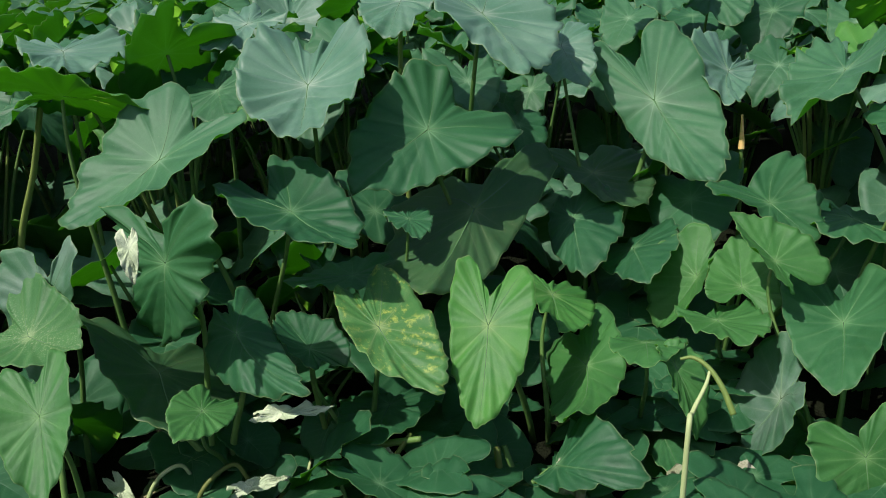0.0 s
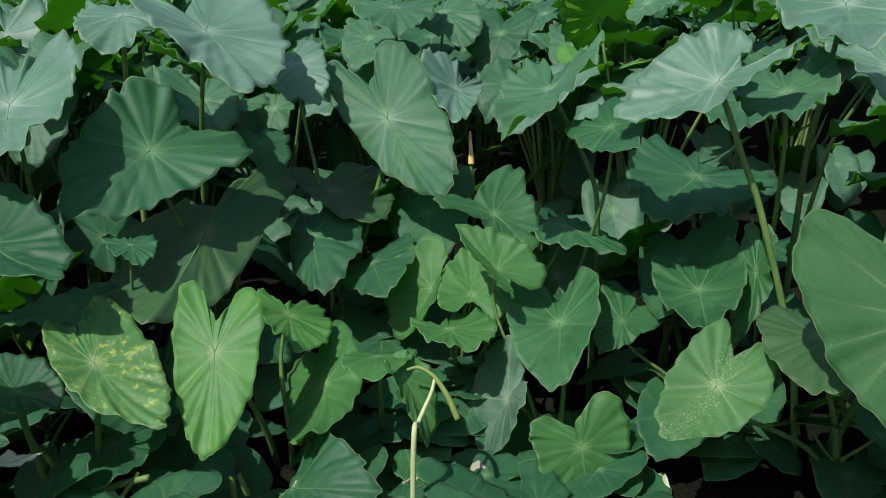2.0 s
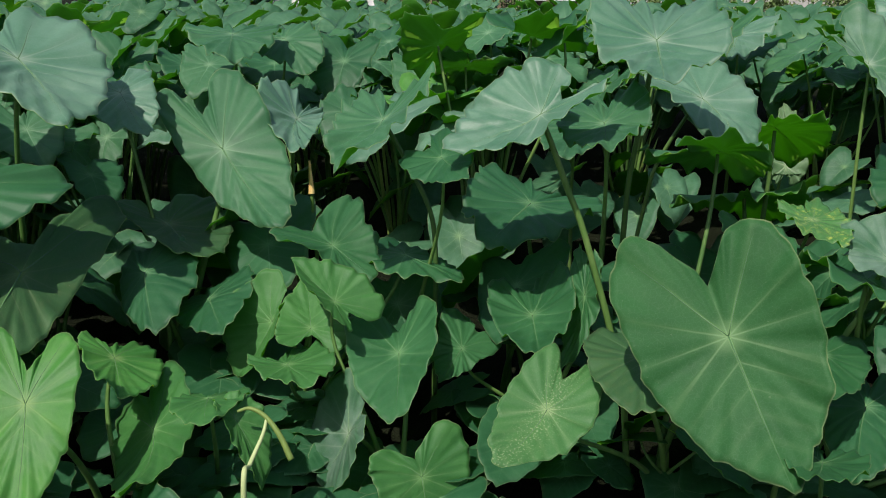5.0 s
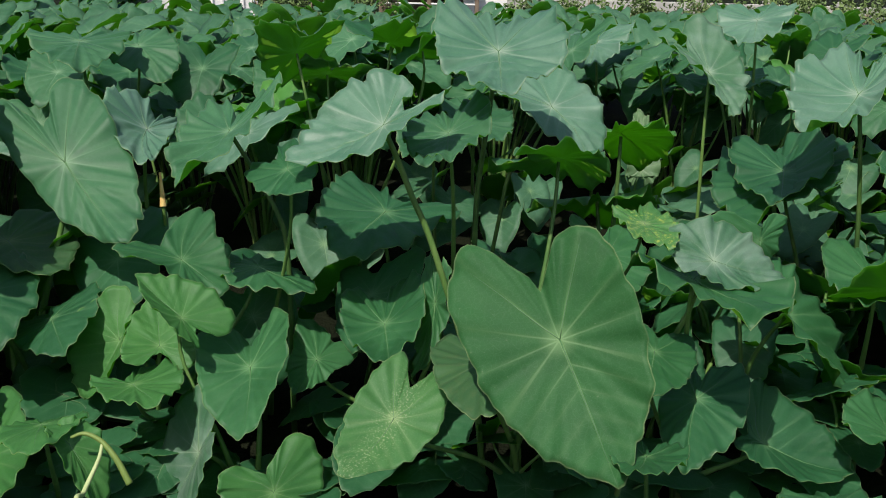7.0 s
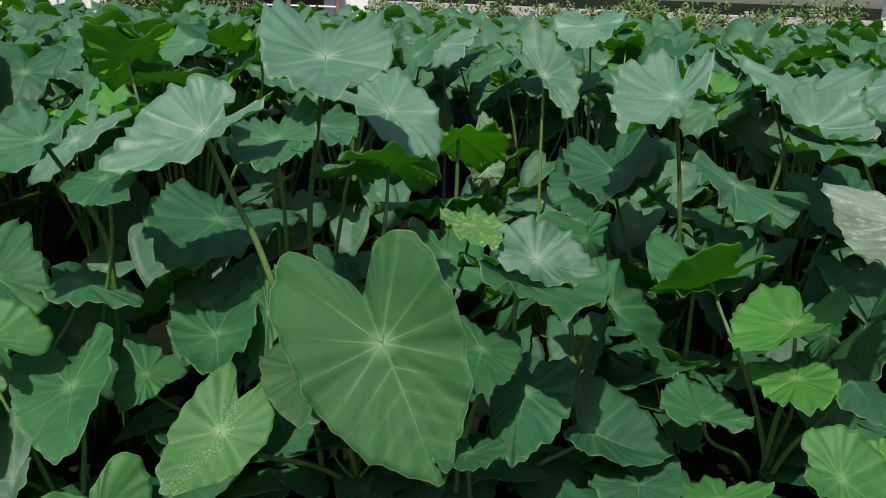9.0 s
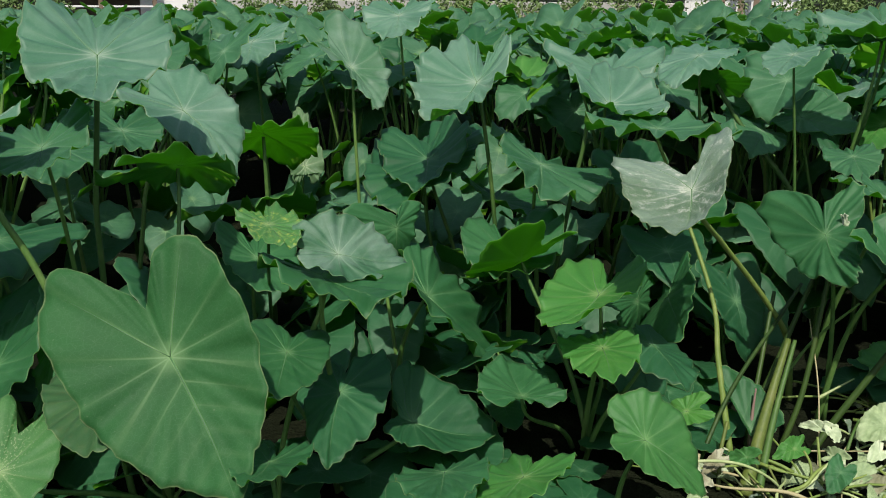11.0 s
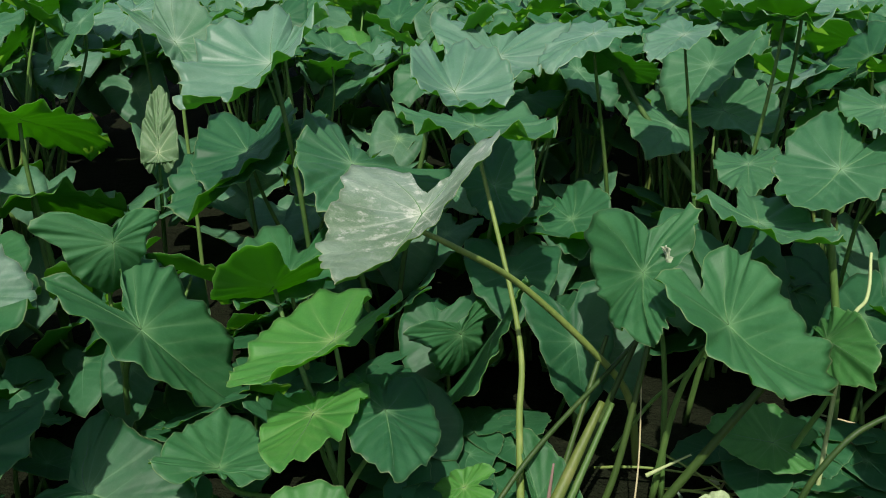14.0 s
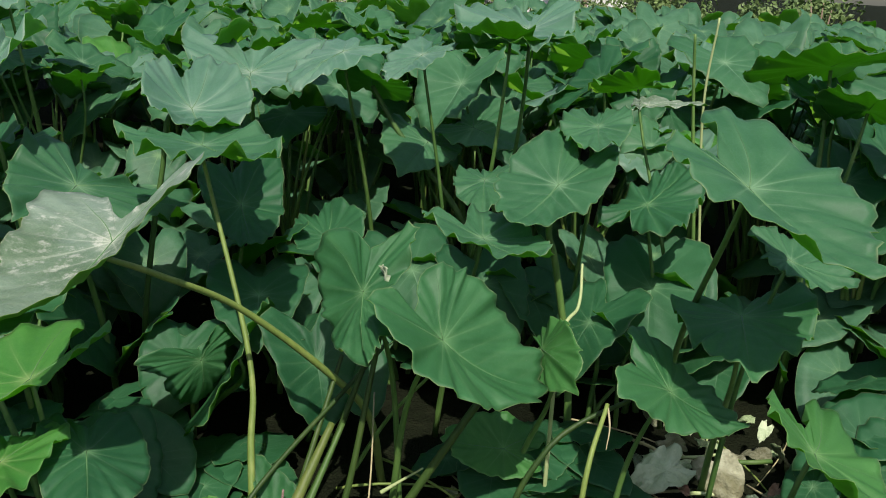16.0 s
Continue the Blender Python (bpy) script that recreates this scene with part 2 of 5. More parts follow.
def soil_material():
    n = Nodes("soil")
    at = n.add("ShaderNodeTexCoord", 3)
    a, b, c = n.noise(at, 1.3, 5.0), n.noise(at, 14.0, 5.0, 0.65), n.noise(at, 90.0, 3.0)
    # near-black colours hold the shade of the leaves over the soil
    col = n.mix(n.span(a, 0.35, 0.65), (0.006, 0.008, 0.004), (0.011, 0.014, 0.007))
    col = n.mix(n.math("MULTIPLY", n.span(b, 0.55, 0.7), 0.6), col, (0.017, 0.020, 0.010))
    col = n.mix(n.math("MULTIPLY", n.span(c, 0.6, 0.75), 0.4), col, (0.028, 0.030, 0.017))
    return n.surface(col, 0.9, n.bump(n.math("ADD", n.math("MULTIPLY", b, 1.0), n.math("MULTIPLY", c, 0.3)), 0.9, 0.05), 0.04)


SOIL = soil_material()


def plain_material(name, low, high, rough=0.7, scale=6.0, spec=0.3):
    n = Nodes(name)
    at = n.add("ShaderNodeTexCoord", 3)
    a, b = n.noise(at, scale, 5.0), n.noise(at, scale * 9, 3.0)
    f = n.math("ADD", n.math("MULTIPLY", n.span(a, 0.3, 0.7), 0.7), n.math("MULTIPLY", b, 0.3))
    return n.surface(n.mix(f, low, high), rough, n.bump(b, 0.3, 0.02), spec)


PAINT_WHITE = plain_material("white_plaster", (0.62, 0.61, 0.58), (0.80, 0.79, 0.77), 0.8, 0.7)
TEAL = plain_material("teal_sheet", (0.02, 0.22, 0.18), (0.04, 0.33, 0.27), 0.5, 2.0)
BLEACHED = plain_material("bleached_leaf", (0.28, 0.36, 0.20), (0.50, 0.56, 0.38), 0.7, 14.0)
WILTED = plain_material("wilted_leaf", (0.13, 0.20, 0.085), (0.34, 0.42, 0.23), 0.65, 16.0)
RUSTY_LEAF = plain_material("rusty_leaf", (0.22, 0.11, 0.07), (0.42, 0.26, 0.18), 0.7, 40.0)
RUST = plain_material("rusty_sheet", (0.16, 0.10, 0.08), (0.30, 0.22, 0.18), 0.7, 1.5)
CONCRETE = plain_material("concrete", (0.30, 0.29, 0.27), (0.45, 0.44, 0.41), 0.85, 1.2)
TIMBER = plain_material("timber", (0.14, 0.10, 0.07), (0.26, 0.20, 0.14), 0.8, 3.0)
SCRUB = plain_material("scrub_leaf", (0.06, 0.11, 0.03), (0.16, 0.23, 0.07), 0.6, 2.0)
BLUE = plain_material("blue_enamel", (0.02, 0.03, 0.08), (0.04, 0.06, 0.14), 0.35, 3.0, 0.5)
CORM = plain_material("flower_sheath", (0.58, 0.34, 0.10), (0.76, 0.56, 0.22), 0.5, 30.0)


# ---- builders ----
def part(name, mesh, material, parent, label=""):
    """Links a mesh or bmesh as one object under its thing."""
    if isinstance(mesh, bmesh.types.BMesh):
        me = bpy.data.meshes.new(name)
        mesh.to_mesh(me)
        mesh.free()
        mesh = me
    if material is not None and not mesh.materials:
        mesh.materials.append(material)
    ob = new(name, mesh)
    ob.parent = parent
    return tagged(ob, label=label)


@functools.lru_cache(None)
def half_outline(notch=0.35):
    """The right half of a heart-shaped blade whose stalk joins at the origin and whose tip lies at y = 1."""
    p = [(0, -notch), (0.095, -notch - 0.12), (0.190, min(-0.63, -notch - 0.2)), (0.285, -0.71), (0.37, -0.70), (0.465, -0.60), (0.535, -0.38), (0.545, -0.10), (0.522, 0.16), (0.455, 0.42), (0.325, 0.66), (0.178, 0.85), (0.062, 0.955), (0, 1.0)]
    p = np.array([p[0], *p, p[-1]])
    out = []
    for i in range(1, len(p) - 2):
        for u in np.linspace(0, 1, 24, endpoint=False):
            a, b, c, d = p[i - 1], p[i], p[i + 1], p[i + 2]
            out.append(0.5 * ((2 * b) + (c - a) * u + (2 * a - 5 * b + 4 * c - d) * u * u + (3 * b - a - 3 * c + d) * u ** 3))
    out.append(p[-1])
    return np.array(out)


def blade_arrays(rng, nang, nring, wide=(1, 1), lobe=(1, 1), fold=(0, 0), droop=0.1, spread=1.0, wave=0.022, jag=0.02, cup=0.08, pleat=0.016, bend=0.0, notch=0.35):
    """Points, faces, material slots and the two UV layers of a blade of unit length, with a top, an underside and a rim."""
    outline = half_outline(notch)
    step = np.concatenate([[0], np.cumsum(np.hypot(*np.diff(outline, axis=0).T))])
    s = np.linspace(0, step[-1], nang // 2 + 1)
    half = np.stack([np.interp(s, step, outline[:, 0]), np.interp(s, step, outline[:, 1])], 1)
    left = half[-2:0:-1] * (-1, 1)
    rim = np.concatenate([half, left])               # from the notch up the right side to the tip and back
    n = len(rim)
    u = np.arange(n) / n * 2 * np.pi
    ph = rng.uniform(0, 6.28, 8)
    rough_edge = 1 + jag * (np.sin(9 * u + ph[0]) * 0.6 + np.sin(17 * u + ph[1]) * 0.45 + np.sin(31 * u + ph[2]) * 0.35) * np.sin(u / 2 + 0.02) ** 0.3
    rim_src = rim[:, 1] - 0.70 * np.abs(rim[:, 0]) * (1 + 0.35 * np.abs(rim[:, 0]))
    rim_ang = np.degrees(np.arctan2(np.abs(rim[:, 0]), rim[:, 1]))
    rim_lane = np.where(rim_src > 0, rim_src / 0.17, -np.maximum(rim_ang - 55, 0) / 31.5)
    scallop = np.abs(np.sin(np.pi * rim_lane)) ** 0.6 - 0.7 + 0.35 * (np.abs(np.sin(np.pi * rim_lane * 2 + ph[2])) - 0.6)
    calm = np.clip(np.abs(rim[:, 0]) * 6, 0, 1)
    rough_edge += jag * 1.1 * scallop * calm * np.where(rim_lane < 0, 0.5, 1.0) * (0.7 + 0.3 * np.sin(5 * u + ph[5]))
    rim = rim * rough_edge[:, None]
    f = np.linspace(0, 1, nring + 1)[1:] ** 0.9
    flat = np.concatenate([[(0, 0)], (rim[None] * f[:, None, None]).reshape(-1, 2)])
    frac = np.concatenate([[0], np.repeat(f, n)])
    around = np.concatenate([[0], np.tile(u, nring)])
    x, y = flat[:, 0], flat[:, 1]
    ax = np.abs(x)
    r = np.hypot(x, y)
    wd, lb, fo = (np.where(x > 0, p[0], p[1]) for p in (wide, lobe, fold))
    src = y - 0.70 * ax * (1 + 0.35 * ax)
    ang = np.degrees(np.arctan2(ax, y))
    lanes = np.where(src > 0, src / 0.17, -np.maximum(ang - 55, 0) / 31.5)
    quilt = (0.5 - 0.5 * np.cos(2 * np.pi * lanes)) * np.clip(r * 3, 0, 1) * (1 - 0.5 * frac ** 4) * np.where(lanes < 0, 0.22, 1.0)
    z = pleat * quilt * (0.8 + 0.35 * np.sin(2.3 * lanes + ph[2]))
    z += wave * frac ** 2.5 * (0.65 * np.sin(7 * around + ph[3]) + 0.65 * np.sin(13 * around + ph[4]) + 0.55 * np.sin(23 * around + ph[5]))
    z += -droop * np.where(y > 0, y * y, 0) - 0.06 * np.where(y < 0, (y / 0.7) ** 2, 0)
    z += fo * np.abs(x) * wd * (1 + (spread - 1) * np.clip(-y / 0.6, 0, 1)) + cup * ax * ax * 2 - 0.03 * ax
    z += 0.035 * (np.sin(3.1 * x + ph[6]) * np.cos(2.6 * y + ph[7]) - np.sin(ph[6]) * np.cos(ph[7])) * np.clip(r * 2, 0, 1)
    px = x * wd * (1 + (spread - 1) * np.clip(-y / 0.6, 0, 1)) + bend * np.where(y > 0, y * y, 0.4 * y * y)
    py = np.where(y > 0, y * (1 - 0.6 * droop * droop * y), y * (1 + (lb - 1) * np.clip(-y / 0.35, 0, 1)))
    top = np.stack([px, py, z], 1)
    low = top - (0, 0, 0.004)
    k = len(top)
    ring = lambda j, i: 1 + j * n + i % n
    tri, quads = [], []
    for i in range(n):
        tri.append((0, ring(0, i), ring(0, i + 1)))
        for j in range(nring - 1):
            quads.append((ring(j, i), ring(j + 1, i), ring(j + 1, i + 1), ring(j, i + 1)))
    up = tri + quads
    down = [tuple(k + q[i] for i in ((2, 1, 0, 3) if len(q) == 4 else (2, 1, 0))) for q in up]
    edge = [(ring(nring - 1, i + 1), ring(nring - 1, i), k + ring(nring - 1, i), k + ring(nring - 1, i + 1)) for i in range(n)]
    uv1 = np.concatenate([flat, flat])
    uv2 = np.stack([lanes, frac], 1)
    return np.concatenate([top, low]), up + down + edge, [0] * len(up) + [1] * (len(down) + len(edge)), uv1, np.concatenate([uv2, uv2])


def blade_mesh(arrays, size, mats, name="leaf_blade"):
    verts, faces, slots, uv1, uv2 = arrays
    me = bpy.data.meshes.new(name)
    me.from_pydata((verts * size).tolist(), [], faces)
    idx = np.empty(len(me.loops), int)
    me.loops.foreach_get("vertex_index", idx)
    for layer, uv in (("plan", uv1), ("lanes", uv2)):
        me.uv_layers.new(name=layer).data.foreach_set("uv", uv[idx].astype(np.float32).ravel())
    me.polygons.foreach_set("material_index", np.array(slots, np.int32))
    me.polygons.foreach_set("use_smooth", np.ones(len(faces), bool))
    for m in mats:
        me.materials.append(m)
    me.update()
    return me


def blade_pose(at, heading, pitch, roll):
    return Matrix.Translation(at) @ Matrix.Rotation(radians(heading), 4, "Z") @ Matrix.Rotation(radians(pitch), 4, "X") @ Matrix.Rotation(radians(roll), 4, "Y")


def tube_arrays(path, radii, sides=8):
    """A tube along a path of points, capped at both ends."""
    verts, faces = [], []
    path = [Vector(p) for p in path]
    ref = Vector((1, 0.01, 0))
    for i, p in enumerate(path):
        t = (path[min(i + 1, len(path) - 1)] - path[max(i - 1, 0)]).normalized()
        a = (ref - t * ref.dot(t)).normalized()
        b = t.cross(a)
        for k in range(sides):
            w = 2 * math.pi * k / sides
            verts.append(p + (a * math.cos(w) + b * math.sin(w)) * radii[i])
    for i in range(len(path) - 1):
        for k in range(sides):
            faces.append((i * sides + k, i * sides + (k + 1) % sides, (i + 1) * sides + (k + 1) % sides, (i + 1) * sides + k))
    faces.append(tuple(reversed(range(sides))))
    faces.append(tuple((len(path) - 1) * sides + k for k in range(sides)))
    return verts, faces


def tube_mesh(path, radii, material, name="petiole", sides=8):
    verts, faces = tube_arrays(path, radii, sides)
    me = bpy.data.meshes.new(name)
    me.from_pydata(verts, [], faces)
    me.polygons.foreach_set("use_smooth", np.ones(len(faces), bool))
    me.materials.append(material)
    return me


def bezier(a, b, c, d, n):
    a, b, c, d = Vector(a), Vector(b), Vector(c), Vector(d)
    return [a * (1 - u) ** 3 + b * 3 * u * (1 - u) ** 2 + c * 3 * u * u * (1 - u) + d * u ** 3 for u in np.linspace(0, 1, n)]


def petiole_path(root, tip, normal, n=12):
    root, tip, normal = Vector(root), Vector(tip), Vector(normal)
    h = max(tip.z - root.z, 0.1)
    out = Vector((tip.x - root.x, tip.y - root.y, 0))
    return bezier(root, root + Vector((0, 0, h * 0.55)) + out * 0.25, tip - Vector((0, 0, h * 0.16)) - out * 0.10 - normal * min(0.14, 0.3 * h), tip - normal * 0.004, n)


def taro_plant(x, y, label="taro plant with broad heart-shaped green leaves on pale stalks"):
    base = new("taro_plant")
    base.location = (x, y, 0)
    return tagged(base, label, "plant", "taro plants")


def ribs(blade, arr, n, nring, size):
    """The raised midrib of a blade and the two main veins of its lobes."""
    verts, edge = arr[0], arr[3][1 + (nring - 1) * n: 1 + nring * n]
    turn = np.degrees(np.arctan2(np.abs(edge[:, 0]), edge[:, 1]))
    right = int(np.argmin(np.abs(turn[: n // 2] - 149.5)))
    for name, i, thick in (("midrib", n // 2, 0.0055), ("lobe_vein", right, 0.004), ("lobe_vein", n - right, 0.004)):
        path = [verts[0] * size] + [verts[1 + j * n + i] * size for j in range(nring)]
        part(name, tube_mesh(path[:-2], np.linspace(thick, thick * 0.15, len(path) - 2) * size, RIB, name, 6), None, blade)


LEAF_COUNT, NEAR_TOPS, NEAR_LOW = [0], [], []


def leaf(plant, at, heading, pitch, roll, size, wide=(1, 1), lobe=(1, 1), fold=(0, 0), droop=0.1, spread=1.0, kind="leaf", stalk=True, nang=108, nring=11, bend=0.0, notch=0.35, cup=0.08):
    """A blade and its stalk, in world places, under its plant."""
    LEAF_COUNT[0] += 1
    if at[2] > 0.6 and nang == 108:
        NEAR_TOPS.append((at[0], at[1]))
    elif nang == 108:
        NEAR_LOW.append((at[0], at[1]))
    rng = np.random.default_rng(1000 + LEAF_COUNT[0])
    # above 0.8 m plain leaves switch to the colour that carries sky sheen
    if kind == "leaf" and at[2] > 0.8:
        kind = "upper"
    arr = blade_arrays(rng, nang, nring, wide, lobe, fold, droop, spread, wave=rng.uniform(0.014, 0.032) * (2.3 if nang == 48 and at[2] > 0.6 else 1.0 if kind == "pale" else 2.0 if at[2] > 0.75 else 1.4), jag=rng.uniform(0.030, 0.055) if at[2] > 0.75 and kind != "pale" else rng.uniform(0.022, 0.042), pleat=0.07 if kind == "ribbed" else 0.026 if kind == "bloom" else 0.018 if at[2] > 0.75 else 0.009, bend=bend, notch=notch, cup=cup)
    m = blade_pose(Vector(at) - plant.location, heading, pitch, roll)
    ob = part("leaf_blade", blade_mesh(arr, size, KINDS[kind]), None, plant)
    ob.matrix_basis = m
    if nang == 108:
        ribs(ob, arr, nang, nring, size)
    if stalk:
        normal = (m.to_3x3() @ Vector((0, 0, 1))).normalized()
        tip = m.translation - normal * 0.025 * size
        jig = rng.uniform(-0.05, 0.05, 2)
        path = petiole_path((jig[0], jig[1], -0.02), tip, normal)
        thick = 0.0045 + 0.014 * size
        part("petiole", tube_mesh(path, np.linspace(thick * 1.3, thick * 0.65, len(path)), STALK), None, plant)
    return ob


def through_points(points, n=14):
    """A smooth line through a few points."""
    p = [Vector(v) for v in points]
    p = [p[0] * 2 - p[1], *p, p[-1] * 2 - p[-2]]
    out = []
    for i in range(1, len(p) - 2):
        for u in np.linspace(0, 1, n, endpoint=(i == len(p) - 3)):
            a, b, c, d = p[i - 1], p[i], p[i + 1], p[i + 2]
            out.append(0.5 * ((2 * b) + (c - a) * u + (2 * a - 5 * b + 4 * c - d) * u * u + (3 * b - a - 3 * c + d) * u ** 3))
    return out


def stalk(plant, points, low, high, material=None, name="petiole", label=""):
    path = through_points([Vector(p) - plant.location for p in points])
    return part(name, tube_mesh(path, np.linspace(low, high, len(path)), material or STALK, name, 10), None, plant, label)


# ---- ground ----
def ground():
    n = 90
    g = np.linspace(-1, 1, n)
    warp = np.sign(g) * (np.abs(g) ** 3.2 * 1500 + np.abs(g) * 9)
    verts = []
    for yy in warp:
        for xx in warp:
            d = math.hypot(xx, yy)
            z = 0.035 * noise.noise((xx * 1.6, yy * 1.6, 0)) + 0.02 * noise.noise((xx * 5, yy * 5, 3)) if d < 40 else 0
            verts.append((xx + 2, yy + 2, z - 0.02))
    faces = [(j * n + i, j * n + i + 1, (j + 1) * n + i + 1, (j + 1) * n + i) for j in range(n - 1) for i in range(n - 1)]
    me = bpy.data.meshes.new("ground")
    me.from_pydata(verts, [], faces)
    me.polygons.foreach_set("use_smooth", np.ones(len(faces), bool))
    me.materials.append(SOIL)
    tagged(new("ground", me), "soil of a planted taro field, near-black for the shade on it", "ground", kind="structure")


ground()

# ---- the near plants, leaf by leaf ----
p = taro_plant(-0.48, 3.02)
leaf(p, (-0.468, 2.764, 1.093), 182, -25, 4, 0.390, (1.04, 1.02), (1.28, 1.29), (0.22, 0.23), -0.23, 0.93, "bloom", bend=0.00, notch=0.36, cup=0.20)
p = taro_plant(0.11, 2.88)
leaf(p, (-0.082, 2.736, 0.930), 129, -23, -32, 0.357, (1.03, 1.11), (0.94, 1.04), (0.11, -0.02), -0.06, 1.22, "deep", bend=-0.02, notch=0.41, cup=0.24)
leaf(p, (0.061, 2.674, 0.665), 161, -19, -7, 0.542, (1.03, 0.50), (0.91, 1.46), (-0.58, -0.53), -0.18, 1.53, "old")
p = taro_plant(0.53, 3.09)
leaf(p, (0.757, 3.094, 0.920), 199, -39, 30, 0.498, (0.50, 0.77), (1.14, 1.04), (-0.02, 0.04), -0.26, 1.15, "leaf", bend=-0.06, notch=0.37, cup=0.01)
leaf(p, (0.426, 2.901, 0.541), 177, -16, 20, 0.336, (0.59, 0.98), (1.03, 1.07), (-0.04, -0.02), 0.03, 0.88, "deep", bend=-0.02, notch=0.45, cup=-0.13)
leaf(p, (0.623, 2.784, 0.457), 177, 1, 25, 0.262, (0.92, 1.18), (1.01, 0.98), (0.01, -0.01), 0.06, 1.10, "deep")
leaf(p, (0.431, 3.244, 1.123), 189, -26, 9, 0.265, (0.98, 0.84), (0.95, 0.89), (-0.02, 0.02), -0.01, 1.21, "bloom", bend=-0.08, notch=0.34, cup=0.03)
leaf(p, (0.547, 3.175, 0.633), 196, -18, -9, 0.332, (0.89, 1.24), (0.80, 0.80), (0.09, 0.14), -0.12, 1.12, "old")
p = taro_plant(-0.68, 2.54)
leaf(p, (-0.879, 2.423, 0.944), 123, -34, -15, 0.349, (1.09, 0.97), (0.91, 1.10), (0.20, 0.20), -0.10, 1.16, "leaf", bend=0.09, notch=0.39, cup=0.14)
leaf(p, (-0.486, 2.334, 0.793), 219, -19, -0, 0.308, (1.06, 0.97), (1.03, 1.30), (0.15, 0.15), -0.17, 0.99, "deep", bend=-0.08, notch=0.35, cup=0.15)
p = taro_plant(0.26, 2.33, "taro plant with a bright fresh green leaf among its broad leaves")
leaf(p, (0.072, 2.054, 0.526), 171, -45, 1, 0.296, (0.66, 0.75), (1.01, 0.88), (0.03, 0.04), -0.09, 1.11, "fresh", bend=0.03, notch=0.32, cup=0.08)
leaf(p, (0.366, 2.207, 0.308), 177, -10, 26, 0.342, (0.77, 0.61), (1.00, 1.26), (-0.14, -0.06), -0.32, 1.07, "mid", bend=0.13, notch=0.52, cup=-0.03)
leaf(p, (0.290, 2.411, 0.454), 181, -9, -26, 0.233, (0.84, 1.12), (0.82, 0.84), (0.10, 0.09), -0.15, 0.92, "fresh")
p = taro_plant(-0.32, 2.23, "taro plant whose broad leaf is mottled with yellow specks")
leaf(p, (-0.229, 2.083, 0.523), 206, -22, 4, 0.296, (0.60, 0.92), (1.00, 1.17), (0.07, 0.07), -0.11, 0.89, "blotch", bend=-0.20, notch=0.37, cup=0.11)
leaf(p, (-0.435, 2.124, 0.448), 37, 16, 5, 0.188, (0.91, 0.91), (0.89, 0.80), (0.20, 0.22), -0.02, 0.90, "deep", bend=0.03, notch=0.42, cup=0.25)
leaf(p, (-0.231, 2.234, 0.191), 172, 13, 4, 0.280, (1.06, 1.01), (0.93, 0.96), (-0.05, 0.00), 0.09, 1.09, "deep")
p = taro_plant(-0.75, 2.11)
leaf(p, (-0.756, 2.004, 0.769), 142, -77, 7, 0.254, (1.40, 1.31), (0.66, 1.08), (0.35, 0.27), 0.14, 1.74, "leaf", bend=0.32, notch=0.35, cup=-0.40)
leaf(p, (-0.619, 2.065, 0.531), 206, -12, 20, 0.337, (0.57, 0.50), (0.78, 1.01), (-0.14, -0.03), 0.04, 1.00, "deep", bend=-0.29, notch=0.43, cup=-0.20)
leaf(p, (-0.880, 2.140, 0.385), 204, -7, -28, 0.363, (1.03, 1.20), (1.04, 0.94), (0.12, 0.02), -0.06, 1.29, "old")
leaf(p, (-0.644, 1.777, 0.464), 171, 2, -18, 0.146, (1.01, 0.98), (1.12, 1.04), (0.11, 0.04), -0.04, 0.84, "mid", bend=-0.01, notch=0.37, cup=0.06)
p = taro_plant(1.04, 2.12, "taro plant with waxy blue-green heart-shaped leaves")
leaf(p, (1.100, 2.181, 0.421), 161, -16, 18, 0.293, (0.95, 0.89), (1.21, 1.11), (0.18, 0.27), 0.02, 1.08, "leaf", bend=0.09, notch=0.36, cup=0.17)
leaf(p, (0.907, 2.101, 0.226), 83, -68, -9, 0.275, (1.19, 1.12), (0.85, 0.53), (0.28, 0.37), -0.04, 0.96, "wax", bend=0.19, notch=0.43, cup=-0.04)
leaf(p, (0.931, 2.290, 0.579), 40, 36, -3, 0.193, (1.15, 1.03), (0.97, 0.81), (0.30, 0.27), -0.01, 0.96, "mid", bend=0.06, notch=0.36, cup=0.22)
leaf(p, (1.053, 1.883, 0.168), 177, -58, -12, 0.217, (1.24, 1.26), (0.63, 0.95), (-0.09, 0.10), 0.33, 1.13, "mid")
p = taro_plant(0.89, 2.57)
leaf(p, (1.012, 2.567, 0.669), 216, -27, 5, 0.201, (1.05, 1.35), (1.09, 1.04), (0.03, 0.16), 0.03, 1.80, "leaf", bend=0.03, notch=0.44, cup=0.29)
leaf(p, (0.800, 2.602, 0.411), 107, -61, 1, 0.229, (1.27, 1.07), (1.04, 0.70), (0.36, 0.30), -0.15, 0.70, "mid", bend=0.15, notch=0.41, cup=0.33)
leaf(p, (0.888, 2.423, 0.445), 347, 25, 4, 0.213, (0.96, 0.95), (0.63, 0.50), (0.10, 0.10), -0.11, 1.14, "mid", bend=-0.01, notch=0.21, cup=0.09)
leaf(p, (1.247, 2.492, 0.630), 195, -5, -3, 0.274, (0.90, 0.95), (0.88, 0.93), (-0.06, -0.09), 0.01, 0.81, "leaf", bend=-0.07, notch=0.38, cup=-0.08)
leaf(p, (0.778, 2.303, 0.388), 186, 4, 2, 0.238, (0.86, 1.11), (0.80, 0.81), (0.06, 0.04), -0.04, 0.95, "mid")
p = taro_plant(-1.03, 1.83)
